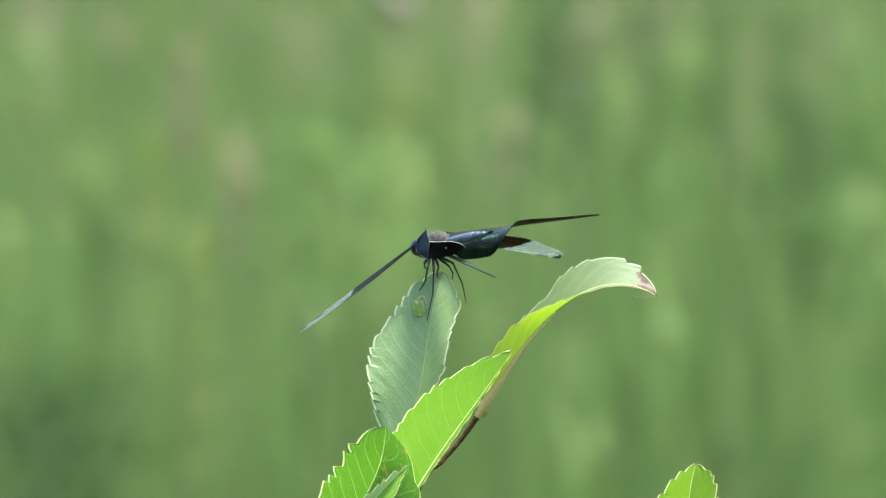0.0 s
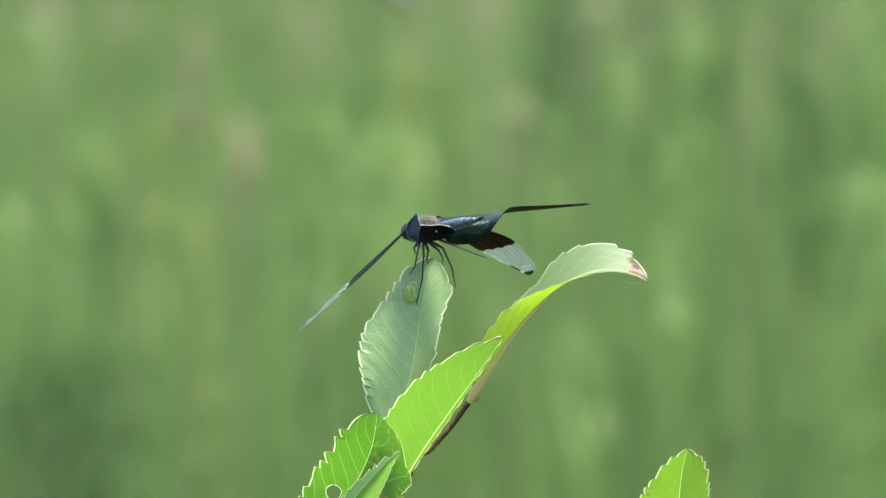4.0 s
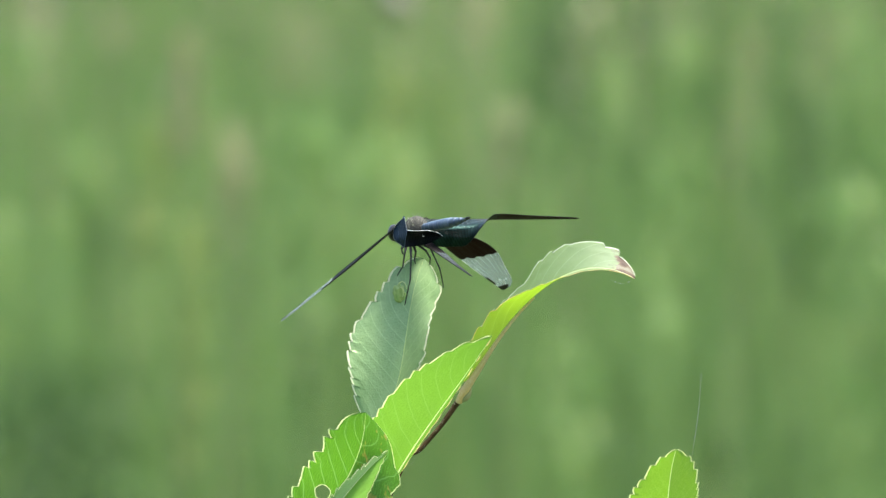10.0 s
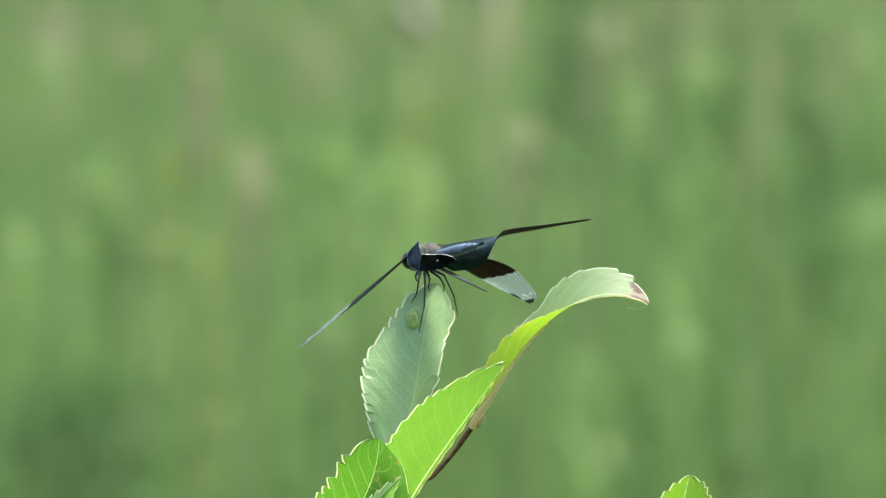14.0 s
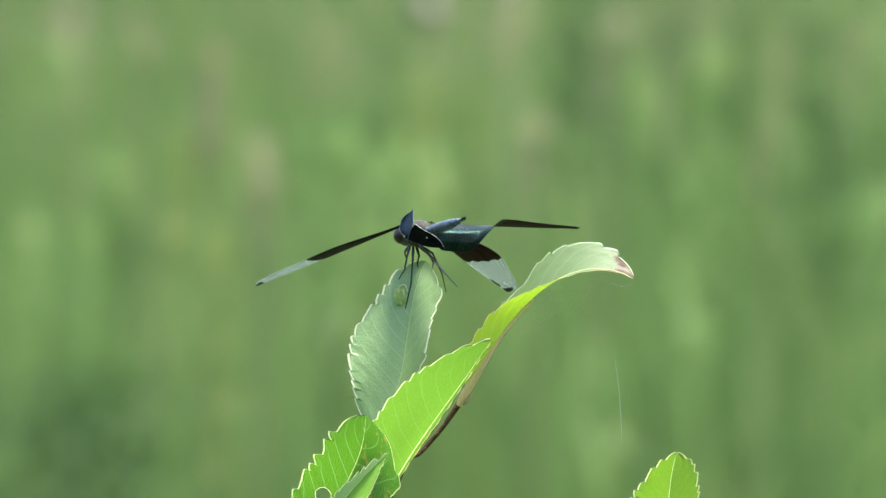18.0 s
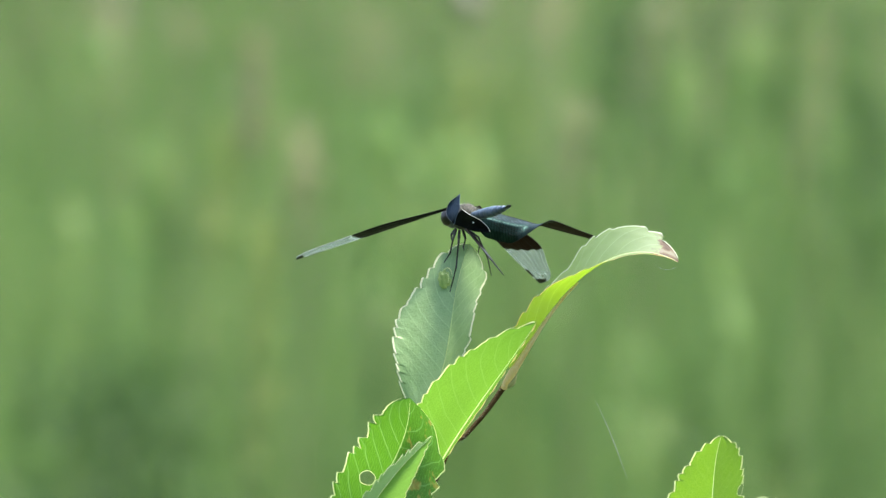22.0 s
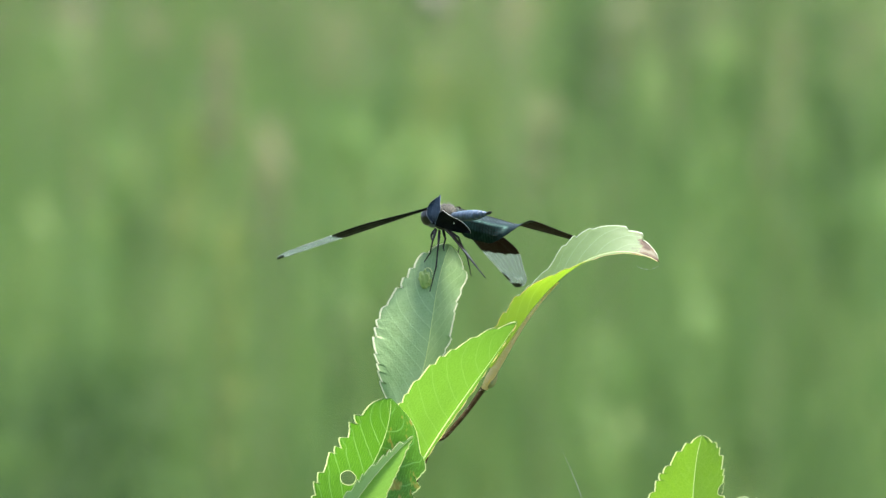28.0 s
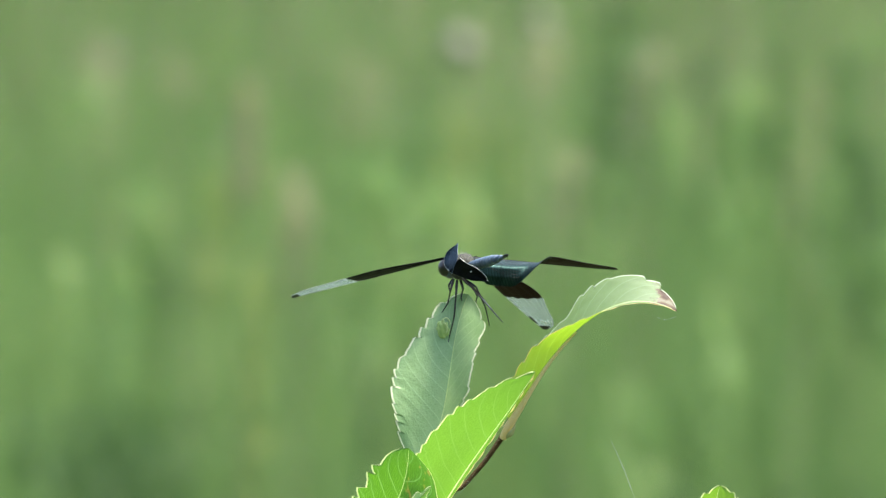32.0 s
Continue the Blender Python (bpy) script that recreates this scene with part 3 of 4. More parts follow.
def seed_head(x, y, z, size):
    """A pale fluffy seed head on a thin stalk."""
    ob = thing("seed_head", Vector((x, y, 0)), "pale fluffy seed head on a thin stalk", "seed head", "seed heads in the meadow")
    bm = bmesh.new()
    tube(bm, [Vector((0.02, 0, -0.02)), Vector((0.01, 0, z * 0.5)), Vector((0, 0, z))], [0.0016, 0.0013, 0.001], 6)
    part("stalk", bm, M_DRY, ob)
    bm = bmesh.new()
    bmesh.ops.create_icosphere(bm, subdivisions=3, radius=size)
    for v in bm.verts:
        v.co = v.co * (1 + 0.5 * noise.noise(v.co * 90)) + Vector((0, 0, z))
    part("fluff", bm, M_FLUFF, ob)


for row in ((-0.021, 7.1, 0.735, 0.014), (-0.36, 7.3, 0.715, 0.009), (0.055, 7.4, 0.74, 0.010)):
    seed_head(*row)

meadow("short_grass", M_GRASS, "short green grass round the sapling", 72000, (-5.5, 5.5), (-7.0, 3.1), (0.12, 0.42), (4, 9), 6, lean=0.5)
# Unseen reeds added behind the camera, so that the wings reflect something dark.
meadow("unseen_reeds", M_GRASS_DARK, "unseen dark reeds added behind the camera to darken reflections", 9000, (-9, 9), (-10.0, -6.5), (2.2, 3.8), (25, 55), 8, lean=0.3)
meadow("side_grass", M_GRASS, "green meadow grass to both sides", 45000, (-12, 12), (-10.0, 30.0), (0.25, 0.55), (7, 14), 7, keep=lambda x, y, r: (np.abs(x) > 4.5) | (y < -5.5))

# ---- elm sapling with its leaves ----
sapling = thing("elm_sapling", ORIGIN, "young elm twig with toothed green leaves", "sapling")


def rod(name, pts, radii, mat, label="", sides=10, on=None):
    """A tapered bar of the sapling through points in millimetres, smoothed between them."""
    bm = bmesh.new()
    n = 6 * (len(pts) - 1)
    axes = list(zip(*pts))
    tube(bm, [Vector([knots(axis, i / n) for axis in axes]) * M for i in range(n + 1)], [knots(radii, i / n) * M for i in range(n + 1)], sides)
    return part(name, bm, mat, on or sapling, label)


rod("stem", ((-34, 26, -1120), (-31, 22, -800), (-27, 16, -450), (-22, 8, -200), (-16, 3, -85), (-6.2, 1.5, -50.6), (-1.2, 1.4, -44.8), (3.9, 1.0, -38.8), (8.7, 0.6, -31.8)),
    (4.2, 3.6, 2.8, 2.0, 1.2, 0.58, 0.56, 0.6, 0.78), M_BARK, "brown young stem")
rod("side_branch", ((-22, 8, -200), (10, 6, -150), (42, 4, -115), (52, 10, -86), (54.2, 14, -77.9)), (1.7, 1.4, 1.1, 0.8, 0.6), M_BARK)
rod("bud", ((8.6, -1.2, -33.2), (9.4, -1.5, -32.4), (10.1, -1.6, -31.4), (10.9, -1.7, -30.0)), (0.25, 0.75, 0.7, 0.15), M_BUD, "pointed green-brown bud")
rod("petiole", ((-12.8, 2, -41.8), (-12.4, 2.5, -47), (-9.8, 2.4, -57)), (0.5, 0.6, 0.8), M_RIB)
rod("petiole", ((-29.0, -10, -71.1), (-26, -4, -78), (-18, 3, -90)), (0.5, 0.6, 0.8), M_RIB)
bm = bmesh.new()
rng = random.Random(21)
for _ in range(420):
    f = rng.uniform(0, 1)
    p = Vector((-6.0, 1.5, -50.4)).lerp(Vector((13.6, -1.6, -22.9)), f)
    a = rng.uniform(0, 2 * math.pi)
    d = Vector((0.75 * math.cos(a), math.sin(a), -0.6 * math.cos(a)))
    p += d * 0.85
    tube(bm, [p * M, (p + d * rng.uniform(0.25, 0.6) + Vector((0.15, 0, 0.15))) * M], [0.00003, 0.00001], 3, cap=False)
part("stem_hair", bm, M_HAIR, sapling, "fine pale hairs on the stem")["kind"] = "stuff"

perch = leaf_on(sapling, M_PERCH, ((-12.8, 2, -41.8), (-2.8, 3.4, -29.5), (-6.4, 4.6, -13.4), (-0.3, 11.2, -0.2)), facing=(0.0, -0.93, 0.3),
                left=(1.8, 6.9, 9.4, 11.4, 12.8, 13.0, 12.2, 10.1, 7.6, 5.3, 0), right=(1.0, 3.0, 4.0, 4.5, 5.5, 6.4, 6.3, 6.6, 7.3, 7.1, 0),
                fold_left=(-3, -5, -9), fold_right=(-60, -47, -34), teeth=(14, 11), tooth=(1.1, 0.8), blunt=0.5, tip=0.55,
                margin=(M_PALEMARGIN, M_PALEMARGIN), rim=0.29, quilt=0.015, lump=0.07, wavy=0.4, curl=-0.12, label="grey-green leaf with a gnawed edge", seed=1)
leaf_on(sapling, M_LEAF, ((-9.3, 0, -55.2), (-2.5, -18, -40.0), (7.6, -30, -27.3), (15.5, -34, -14.5)), facing=(0.25, -0.85, -0.5),
        left=(2.1, 6.2, 10.5, 12.8, 14.2, 14.4, 13.8, 12.4, 9.6, 6.2, 0), right=(0.9, 1.4, 1.7, 1.8, 1.8, 1.7, 1.5, 1.2, 0.8, 0.4, 0),
        fold_left=(4, 4), fold_right=(-30, -30), teeth=(14, 10), tooth=(0.9, 0.1), rim=0.24, margin=(M_MARGIN, M_STALK), label="folded bright yellow-green leaf", seed=2)
long_leaf = leaf_on(sapling, M_LONG, ((10.0, 0, -30.3), (16.4, -4, -16.7), (32.1, -5, 6.6), (49.5, -5, -3.8)), facing=(-0.68, 0.0, 0.73),
                    left=(1.0, 5.2, 6.6, 6.9, 6.1, 5.9, 8.3, 8.9, 8.2, 6.2, 0), right=(0.6, 5.4, 7.4, 7.6, 7.4, 6.8, 6.5, 6.0, 5.0, 3.5, 0),
                    fold_left=(42, 41, 40), fold_right=(42, 42, 41, 41, 38, 24, 12, 5, 2, 0, 0), teeth=(12, 10), tooth=(1.2, 1.1), quilt=0.05, blunt=0.6, tip=0.8,
                    margin=(M_SOFTMARGIN, M_REDMARGIN), rim=0.17, rib=0.4, label="long curled leaf with a withered brown tip", seed=3)
rod("leaf_stalk", ((7.8, -0.6, -33.4), (9.3, -1.8, -30.4), (12.0, -3.0, -26.2), (15.0, -4.0, -21.4), (18.2, -4.6, -16.7), (21.8, -4.9, -12.2), (25.7, -5.0, -8.1)),
    (0.85, 1.0, 0.8, 0.55, 0.42, 0.32, 0.2), M_STALK, "tan hairy leaf stalk", 12, on=long_leaf)
leaf_on(sapling, M_LOW, ((-29.0, -10, -71.1), (-22.9, -13.0, -53.9), (-14.2, -24.0, -47.6), (-14.1, -31, -32.7)), facing=(0.05, -0.93, -0.3),
        left=(1.7, 5.8, 8.2, 9.5, 9.7, 10.0, 9.4, 9.0, 8.3, 6.3, 0), right=(1.9, 7.0, 11.5, 15.2, 17.0, 17.6, 17.9, 17.6, 16.4, 15.4, 0),
        fold_left=(-4, -2), fold_right=(60, 60), teeth=(10, 9), tooth=(1.6, 3.0), rim=0.26, lump=0.06, tip=0.4, forward=0.35, blunt=0.75,
        holes=((0.40, 0.36, -1, 2.1 * M),), label="broad spotted leaf with an eaten hole", seed=4)
leaf_on(sapling, M_SMALL, ((-28.7, -45, -64.8), (-22.6, -48, -55.6), (-16.8, -50, -46.5), (-8.6, -51, -39.6)), facing=(-0.2, -0.72, -0.62), quilt=0.02,
        left=(6.6, 6.0, 5.4, 4.8, 4.2, 3.6, 3.0, 2.4, 1.8, 1.0, 0.0), right=(9.1, 8.7, 8.2, 7.4, 6.5, 5.6, 4.7, 3.8, 2.7, 1.4, 0.0),
        fold_left=(-70, -70), fold_right=(-8, -8), lump=0.03, teeth=(11, 13), tooth=(1.0, 0.3), rim=0.16, label="small folded young leaf", seed=5)
leaf_on(sapling, M_SIDE, ((54.2, 14, -77.9), (58.7, 6, -66.9), (56.1, -2, -54.6), (59.2, -8, -43.8)), facing=(0.05, -0.8, -0.6),
        left=(4.1, 7.7, 10.0, 11.0, 11.0, 10.6, 9.4, 7.9, 5.6, 3.5, 0), right=(1.2, 4.2, 7.2, 9.0, 9.6, 9.2, 8.8, 7.9, 7.0, 5.0, 0),
        fold_left=(0, 0), fold_right=(-34, -32), teeth=(14, 13), tooth=(0.8, 0.8), quilt=0.03, rim=0.24, tip=0.9,
        holes=((0.41, 0.38, -1, 2.0 * M), (0.50, 1.0, 1, 1.8 * M)), label="bright eaten leaf on a side branch", seed=6)
leaf_on(sapling, M_PERCH, ((60, 5, -74), (65, 5, -68), (69, 6, -64.5), (76, 8, -63.5)), facing=(-0.2, -0.9, 0.1),
        left=(0.5, 3.0, 4.6, 5.6, 6.0, 6.0, 5.7, 5.1, 4.2, 2.8, 0), right=(0.5, 3.0, 4.6, 5.6, 6.0, 6.0, 5.7, 5.1, 4.2, 2.8, 0), fold_left=(15, 10), fold_right=(20, 20),
        teeth=(9, 9), tooth=(0.9, 0.9), holes=((0.6, 0.95, -1, 1.0 * M),), label="gnawed blue-green leaf", seed=7)
bm = bmesh.new()
bmesh.ops.create_icosphere(bm, subdivisions=4, radius=1)
for v in bm.verts:
    k = 1 + 0.45 * noise.noise(v.co * 2.2)
    v.co = Vector((-6.3 + v.co.x * 1.35 * k + v.co.z * 0.3, 7.0 + v.co.y * 0.45 * k, -8.2 - v.co.x * 0.7 + v.co.z * 2.0 * k)) * M
gall = part("leaf_gall", bm, M_GALL, perch, "crumpled yellow-green gall on the leaf edge")
for cx, cz, rx, rz, a0, a1 in ((-5.6, -6.9, 1.0, 1.5, 2.4, -0.2), (-5.9, -8.0, 0.6, 1.3, 1.9, -0.9)):
    bm = bmesh.new()
    turns = [a0 + (a1 - a0) * k / 13 for k in range(14)]
    tube(bm, [Vector((cx + rx * math.cos(a), 6.15 - 0.15 * math.sin(3 * a), cz + rz * math.sin(a))) * M for a in turns], [0.00005 + 0.00010 * math.sin(math.pi * k / 13) for k in range(14)], 6)
    part("gall_lip", bm, M_MARGIN, gall, "pale curled lip of the gall")

# ---- dragonfly: x ahead, y to its left, z up ----
dragonfly = thing("dragonfly", ORIGIN, "black dragonfly with dark blue wings, perched on a leaf", "dragonfly")


def blob(mat, name, centre, size, parent, label="", rough=0.0, sub=3, shape=None):
    bm = bmesh.new()
    bmesh.ops.create_icosphere(bm, subdivisions=sub, radius=1)
    for v in bm.verts:
        c = v.co.copy()
        k = 1 + rough * noise.noise(c * 3.1)
        if shape:
            c = shape(c)
        v.co = Vector((centre[i] + c[i] * size[i] * k for i in range(3))) * M
    return part(name, bm, mat, parent, label)


blob(M_FUZZ, "thorax", (0.1, 0, -0.1), (4.4, 2.9, 3.1), dragonfly, "fuzzy brown-black thorax", 0.06, 4,
     lambda c: Vector((c.x, c.y * (1 - 0.15 * c.z), c.z * (1 - 0.12 * c.x))))
bm = bmesh.new()
rng = random.Random(11)
for _ in range(420):
    a, z = rng.uniform(0, 2 * math.pi), rng.uniform(-0.1, 1.0)
    d = Vector((math.cos(a) * math.sqrt(1 - z * z), math.sin(a) * math.sqrt(1 - z * z), z))
    p = Vector((0.1 + d.x * 4.3, d.y * 2.9, -0.1 + d.z * 3.15)) * M
    q = p + (d + Vector([rng.uniform(-0.4, 0.4) for _ in range(3)])) * rng.uniform(0.4, 0.8) * M
    tube(bm, [p, q], [0.00003, 0.00001], 3, cap=False)
part("hair", bm, M_HAIR, dragonfly, "fine pale hairs")["kind"] = "stuff"
head = blob(M_FACE, "head", (5.9, 0, 0.2), (2.0, 2.3, 2.2), dragonfly, "metal blue head", 0.03)
for s in (-1, 1):
    blob(M_EYE, "eye", (6.1, s * 1.55, 0.7), (1.9, 1.6, 2.1), head, "glossy brown eye")
bm = bmesh.new()
seg_len, x = 2.05, -3.2
pts, radii = [], []
for k in range(9):
    w = (0.9, 1.0, 1.15, 1.25, 1.3, 1.25, 1.05, 0.75, 0.42)[k]
    for f, g in ((0.02, 0.985), (0.2, 1.0), (0.85, 1.0), (0.98, 0.985)):
        pts.append(Vector((x - (k + f) * seg_len, 0, -0.3 - 0.09 * (k + f) + 0.006 * (k + f) ** 2)) * M)
        radii.append(w * g * M)
pts += [Vector((x - 9.06 * seg_len, 0, -0.62)) * M, Vector((x - 9.12 * seg_len, 0, -0.62)) * M]
radii += [0.00035, 0.0001]
tube(bm, pts, radii, 14)
abdomen = part("abdomen", bm, M_ABDOMEN, dragonfly, "slender black segmented abdomen with reflected sky blue in its colour")
for s in (-1, 1):
    bm = bmesh.new()
    tube(bm, [Vector(p) * M for p in ((-21.4, s * 0.25, -0.65), (-22.3, s * 0.35, -0.45), (-23.0, s * 0.2, -0.2))], [0.00035, 0.0003, 0.00008], 6)
    part("claspers", bm, M_BODY, abdomen)


def body_pose(x, y, z, turn, nose):
    """turn: degrees by which it faces away from the side view; nose: degrees by which the head is down."""
    a, b = radians(turn), radians(nose)
    f = Vector((-math.cos(a) * math.cos(b), math.sin(a) * math.cos(b), -math.sin(b)))
    side = Vector((0, 0, 1)).cross(f).normalized()
    up = f.cross(side)
    m = Matrix((f, side, up)).transposed().to_4x4()
    m.translation = mm(x, y, z)
    return m


PERCHED = body_pose(-2.4, 7.5, 6.9, 56, 16)


def leg(*pts):
    """A leg from hip to claw, in millimetres round the perch."""
    bm = bmesh.new()
    pts = [PERCHED.inverted() @ mm(*p) for p in pts]
    hip, knee, ankle, claw = pts
    path = [hip, hip.lerp(knee, 0.5), hip.lerp(knee, 0.92), knee, knee.lerp(ankle, 0.1), knee.lerp(ankle, 0.6), ankle, ankle.lerp(claw, 0.15), claw]
    tube(bm, path, [0.00030, 0.00036, 0.00026, 0.00028, 0.00022, 0.00019, 0.00020, 0.00016, 0.00010], 7)
    part("leg", bm, M_LEG, dragonfly)


LEGS = [((-4.3, 6.0, 4.0), (-4.8, 4.4, 1.8), (-5.4, 4.4, -1.6), (-6.8, 5.0, -3.9)),
        ((-3.5, 5.8, 3.8), (-3.4, 3.6, 1.0), (-3.7, 3.4, -4.6), (-5.1, 4.4, -10.9)),
        ((-1.8, 6.2, 4.0), (1.2, 4.4, 2.6), (3.4, 6.0, -2.4), (4.3, 8.0, -7.1)),
        ((-3.0, 8.2, 3.8), (-2.2, 7.6, 1.6), (-2.6, 7.4, -0.4), (-2.3, 6.6, -1.2)),
        ((-2.4, 8.0, 3.8), (0.2, 7.8, 1.8), (1.2, 7.6, 0.0), (1.0, 7.2, -1.6)),
        ((-4.6, 8.0, 3.8), (-5.6, 7.2, 2.4), (-5.4, 6.6, 1.4), (-5.0, 6.4, 1.0))]
for pts in LEGS:
    leg(*pts)


def wing(name, mat, length, chord, taper, root, upside=1, clear=1.0, label="", flow=0.5, base=None, base_from=0.15, base_to=0.42, tip=None, twist=0.0, ribs=0, glint_bars=()):
    """A wing from its root along x, its hind edge towards y. chord: widest, in millimetres; taper: share lost towards the tip; flow: share of the span over which it widens;
    base: the shape of the folded base, as (share of the chord, y, z) in millimetres; clear: share of the span from which it is clear."""
    L, C = length * M, chord * M

    def span_width(s):
        w = 0.22 + 0.78 * smoothstep(0.0, flow, s)
        w *= 1 - taper * smoothstep(0.25, 0.95, s)
        return w * math.sqrt(max(0.0, 1 - max(0.0, (s - 0.78) / 0.22) ** 2.4)) + 0.004

    def point(s, c):
        w = span_width(s) * C
        y = w * c - 0.06 * C * math.sin(math.pi * s)
        z = -w * 0.06 * math.sin(c * math.pi) * (1 - 0.6 * s) + 0.00008 * math.sin(c * 26 + s * 3) * (1 - s)
        if base:
            fade = (1 - smoothstep(base_from, base_to, s)) * smoothstep(-0.12, 0.10, s)
            for (c0, y0, z0), (c1, y1, z1) in zip(base, base[1:]):
                if c0 <= c <= c1:
                    f = (c - c0) / (c1 - c0)
                    yb, zb = y0 + (y1 - y0) * f, z0 + (z1 - z0) * f
            zb += 0.06 * math.sin(2 * math.pi * s * length / 1.15 + c * 7) * smoothstep(0.05, 0.3, c)  # ribbed between the veins
            y, z = y + (yb * M - y) * fade, z + (zb * M - z) * fade
        z += y * math.tan(radians(twist)) * smoothstep(0.36, 0.55, s)
        return Vector((s * L, y, z * upside))

    def edge(c):
        return clear + 0.008 * math.sin(c * 23) + 0.006 * math.sin(c * 51 + 1) + 0.04 * (c - 0.5) if clear < 1 else 1.0

    def sheet(lo, hi, ns, nc):
        bm = bmesh.new()
        rows = [[bm.verts.new(point(lo(j / nc) + (hi(j / nc) - lo(j / nc)) * i / ns, j / nc)) for j in range(nc + 1)] for i in range(ns + 1)]
        for a, b in zip(rows, rows[1:]):
            for j in range(nc):
                q = (a[j], b[j], b[j + 1], a[j + 1])
                bm.faces.new(q if upside > 0 else q[::-1])
        return bm

    blade = part(name, sheet(lambda c: 0.0, edge, 64, 22), mat, dragonfly, label)
    thick = blade.modifiers.new("thickness", "SOLIDIFY")
    thick.thickness, thick.offset = 0.00006, 0
    outer_name, outer_mat, outer_label = tip or ("clear_tip", M_CLEAR, "clear pale wing tip")
    if clear < 1:
        outer = part(outer_name, sheet(edge, lambda c: 1.0, 32, 14), outer_mat, blade, outer_label)
        thick = outer.modifiers.new("thickness", "SOLIDIFY")
        thick.thickness, thick.offset = 0.00005, 0
    if clear < 1 and not tip:
        bm = bmesh.new()
        for s0, s1, c1 in ((0.82, 0.91, 0.11), (0.945, 0.995, 0.75)):
            ring = [[bm.verts.new(point(s0 + (s1 - s0) * i / 6, c1 * j / 3) + Vector((0, 0, up))) for j in range(4)] for up in (0.00006, -0.00006) for i in range(7)]
            for half in (ring[:7], ring[7:]):
                for a, b in zip(half, half[1:]):
                    for j in range(3):
                        bm.faces.new((a[j], b[j], b[j + 1], a[j + 1]))
        part("wing_spot", bm, M_VEIN, blade, "black mark near the wing tip")
    dark, pale = bmesh.new(), bmesh.new()

    def vein(pts_sc, r):
        for target, keep in ((dark, lambda s, c: tip or s <= edge(c)), (pale, lambda s, c: not tip and s > edge(c))):
            run = [point(s, c) for s, c in pts_sc if keep(s, c)]
            if len(run) > 1:
                tube(target, run, r if target is dark else r * 0.45, 4)

    for k in range(36):
        s = 0.03 + k * 0.026
        vein([(min(0.99, s + 0.03 * j / 10), j / 10) for j in range(11)], 0.000022)
    part("crossvein_net", dark, M_VEIN, blade)["kind"] = "stuff"
    if clear < 1 and not tip:
        part("pale_crossvein_net", pale, M_CLEARVEIN, blade)["kind"] = "stuff"
    else:
        pale.free()
    for k, c in enumerate((0.0, 0.06, 0.13, 0.24, 0.36, 0.5, 0.64, 0.78, 0.9, 1.0)):
        dark, pale = bmesh.new(), bmesh.new()
        vein([(i / 40 * 0.985, c if c in (0.0, 1.0) else c * (0.35 + 0.65 * smoothstep(0, 0.35, i / 40)) + 0.015 * math.sin(i * 0.3 + k)) for i in range(41)],
             0.00014 if k == 0 else 0.00006)
        part("vein", dark, M_VEIN, blade)
        if clear < 1 and not tip:
            part("pale_vein", pale, M_CLEARVEIN, blade)
        else:
            pale.free()
    for k in range(ribs):
        bm = bmesh.new()
        s0 = 0.05 + 0.34 * k / ribs
        tube(bm, [point(s0 + 0.022 * j / 6, 0.06 + (0.22 + 0.06 * math.sin(k * 2.3)) * j / 6) for j in range(7)], [0.00002, 0.00004, 0.00005, 0.00006, 0.00005, 0.00004, 0.00002], 5)
        part("rib", bm, M_RIBVEIN, blade)
    # Small white bars laid on the skin to draw glints near the tip.
    for s0, c0, s1, c1 in glint_bars:
        bm = bmesh.new()
        tube(bm, [point(s0 + (s1 - s0) * j / 5, c0 + (c1 - c0) * j / 5) + Vector((0, 0, 0.0001)) for j in range(6)], [0.00004, 0.00014, 0.00018, 0.00015, 0.0001, 0.00003], 5)
        part("glint_bar", bm, M_CLEARVEIN, blade, "white bar drawn as a glint near the wing tip")
    blade.matrix_basis = Matrix.Translation(Vector(root) * M)
    return blade


DROOPING = ((0.0, 0.0, 0.0), (0.27, 3.9, -2.0), (0.36, 4.6, -2.8), (0.7, 4.2, -5.0), (1.0, 3.0, -6.9))
OUTER = ("outer_wing", M_WING_BROWN, "dark brown outer wing")
fore_left = wing("forewing", M_WING_BLACK, 40.3, 8.8, 0.25, (1.4, 1.7, 2.6), clear=0.59, label="dark forewing with a clear tip")
fore_right = wing("forewing", M_WING_BROWN, 37.5, 13.8, 0.58, (1.4, -1.7, 2.6), -1, 0.56, "dark forewing with a clear tip", flow=0.68, glint_bars=((0.86, 0.42, 0.90, 0.56), (0.88, 0.66, 0.91, 0.54), (0.90, 0.56, 0.95, 0.62), (0.87, 0.74, 0.89, 0.80)))
hind_left = wing("hindwing", M_WING_BROWN, 36.5, 2.6, 0.8, (-1.0, 2.0, -1.6), label="dark hindwing seen along its edge", flow=0.10, clear=0.40, tip=("outer_wing", M_WING_SHEEN, "outer wing with sky sheen put into its grey colour"))


def along(row, f):
    """A smooth place on a row of corners, in millimetres."""
    pts = [Vector(p) for p in row]
    k = min(len(pts) - 2, int(f * (len(pts) - 1)))
    g = f * (len(pts) - 1) - k
    p0, p1, p2, p3 = pts[max(k - 1, 0)], pts[k], pts[k + 1], pts[min(k + 2, len(pts) - 1)]
    return 0.5 * (2 * p1 + (p2 - p0) * g + (2 * p0 - 5 * p1 + 4 * p2 - p3) * g * g + (3 * p1 - p0 - 3 * p2 + p3) * g ** 3)


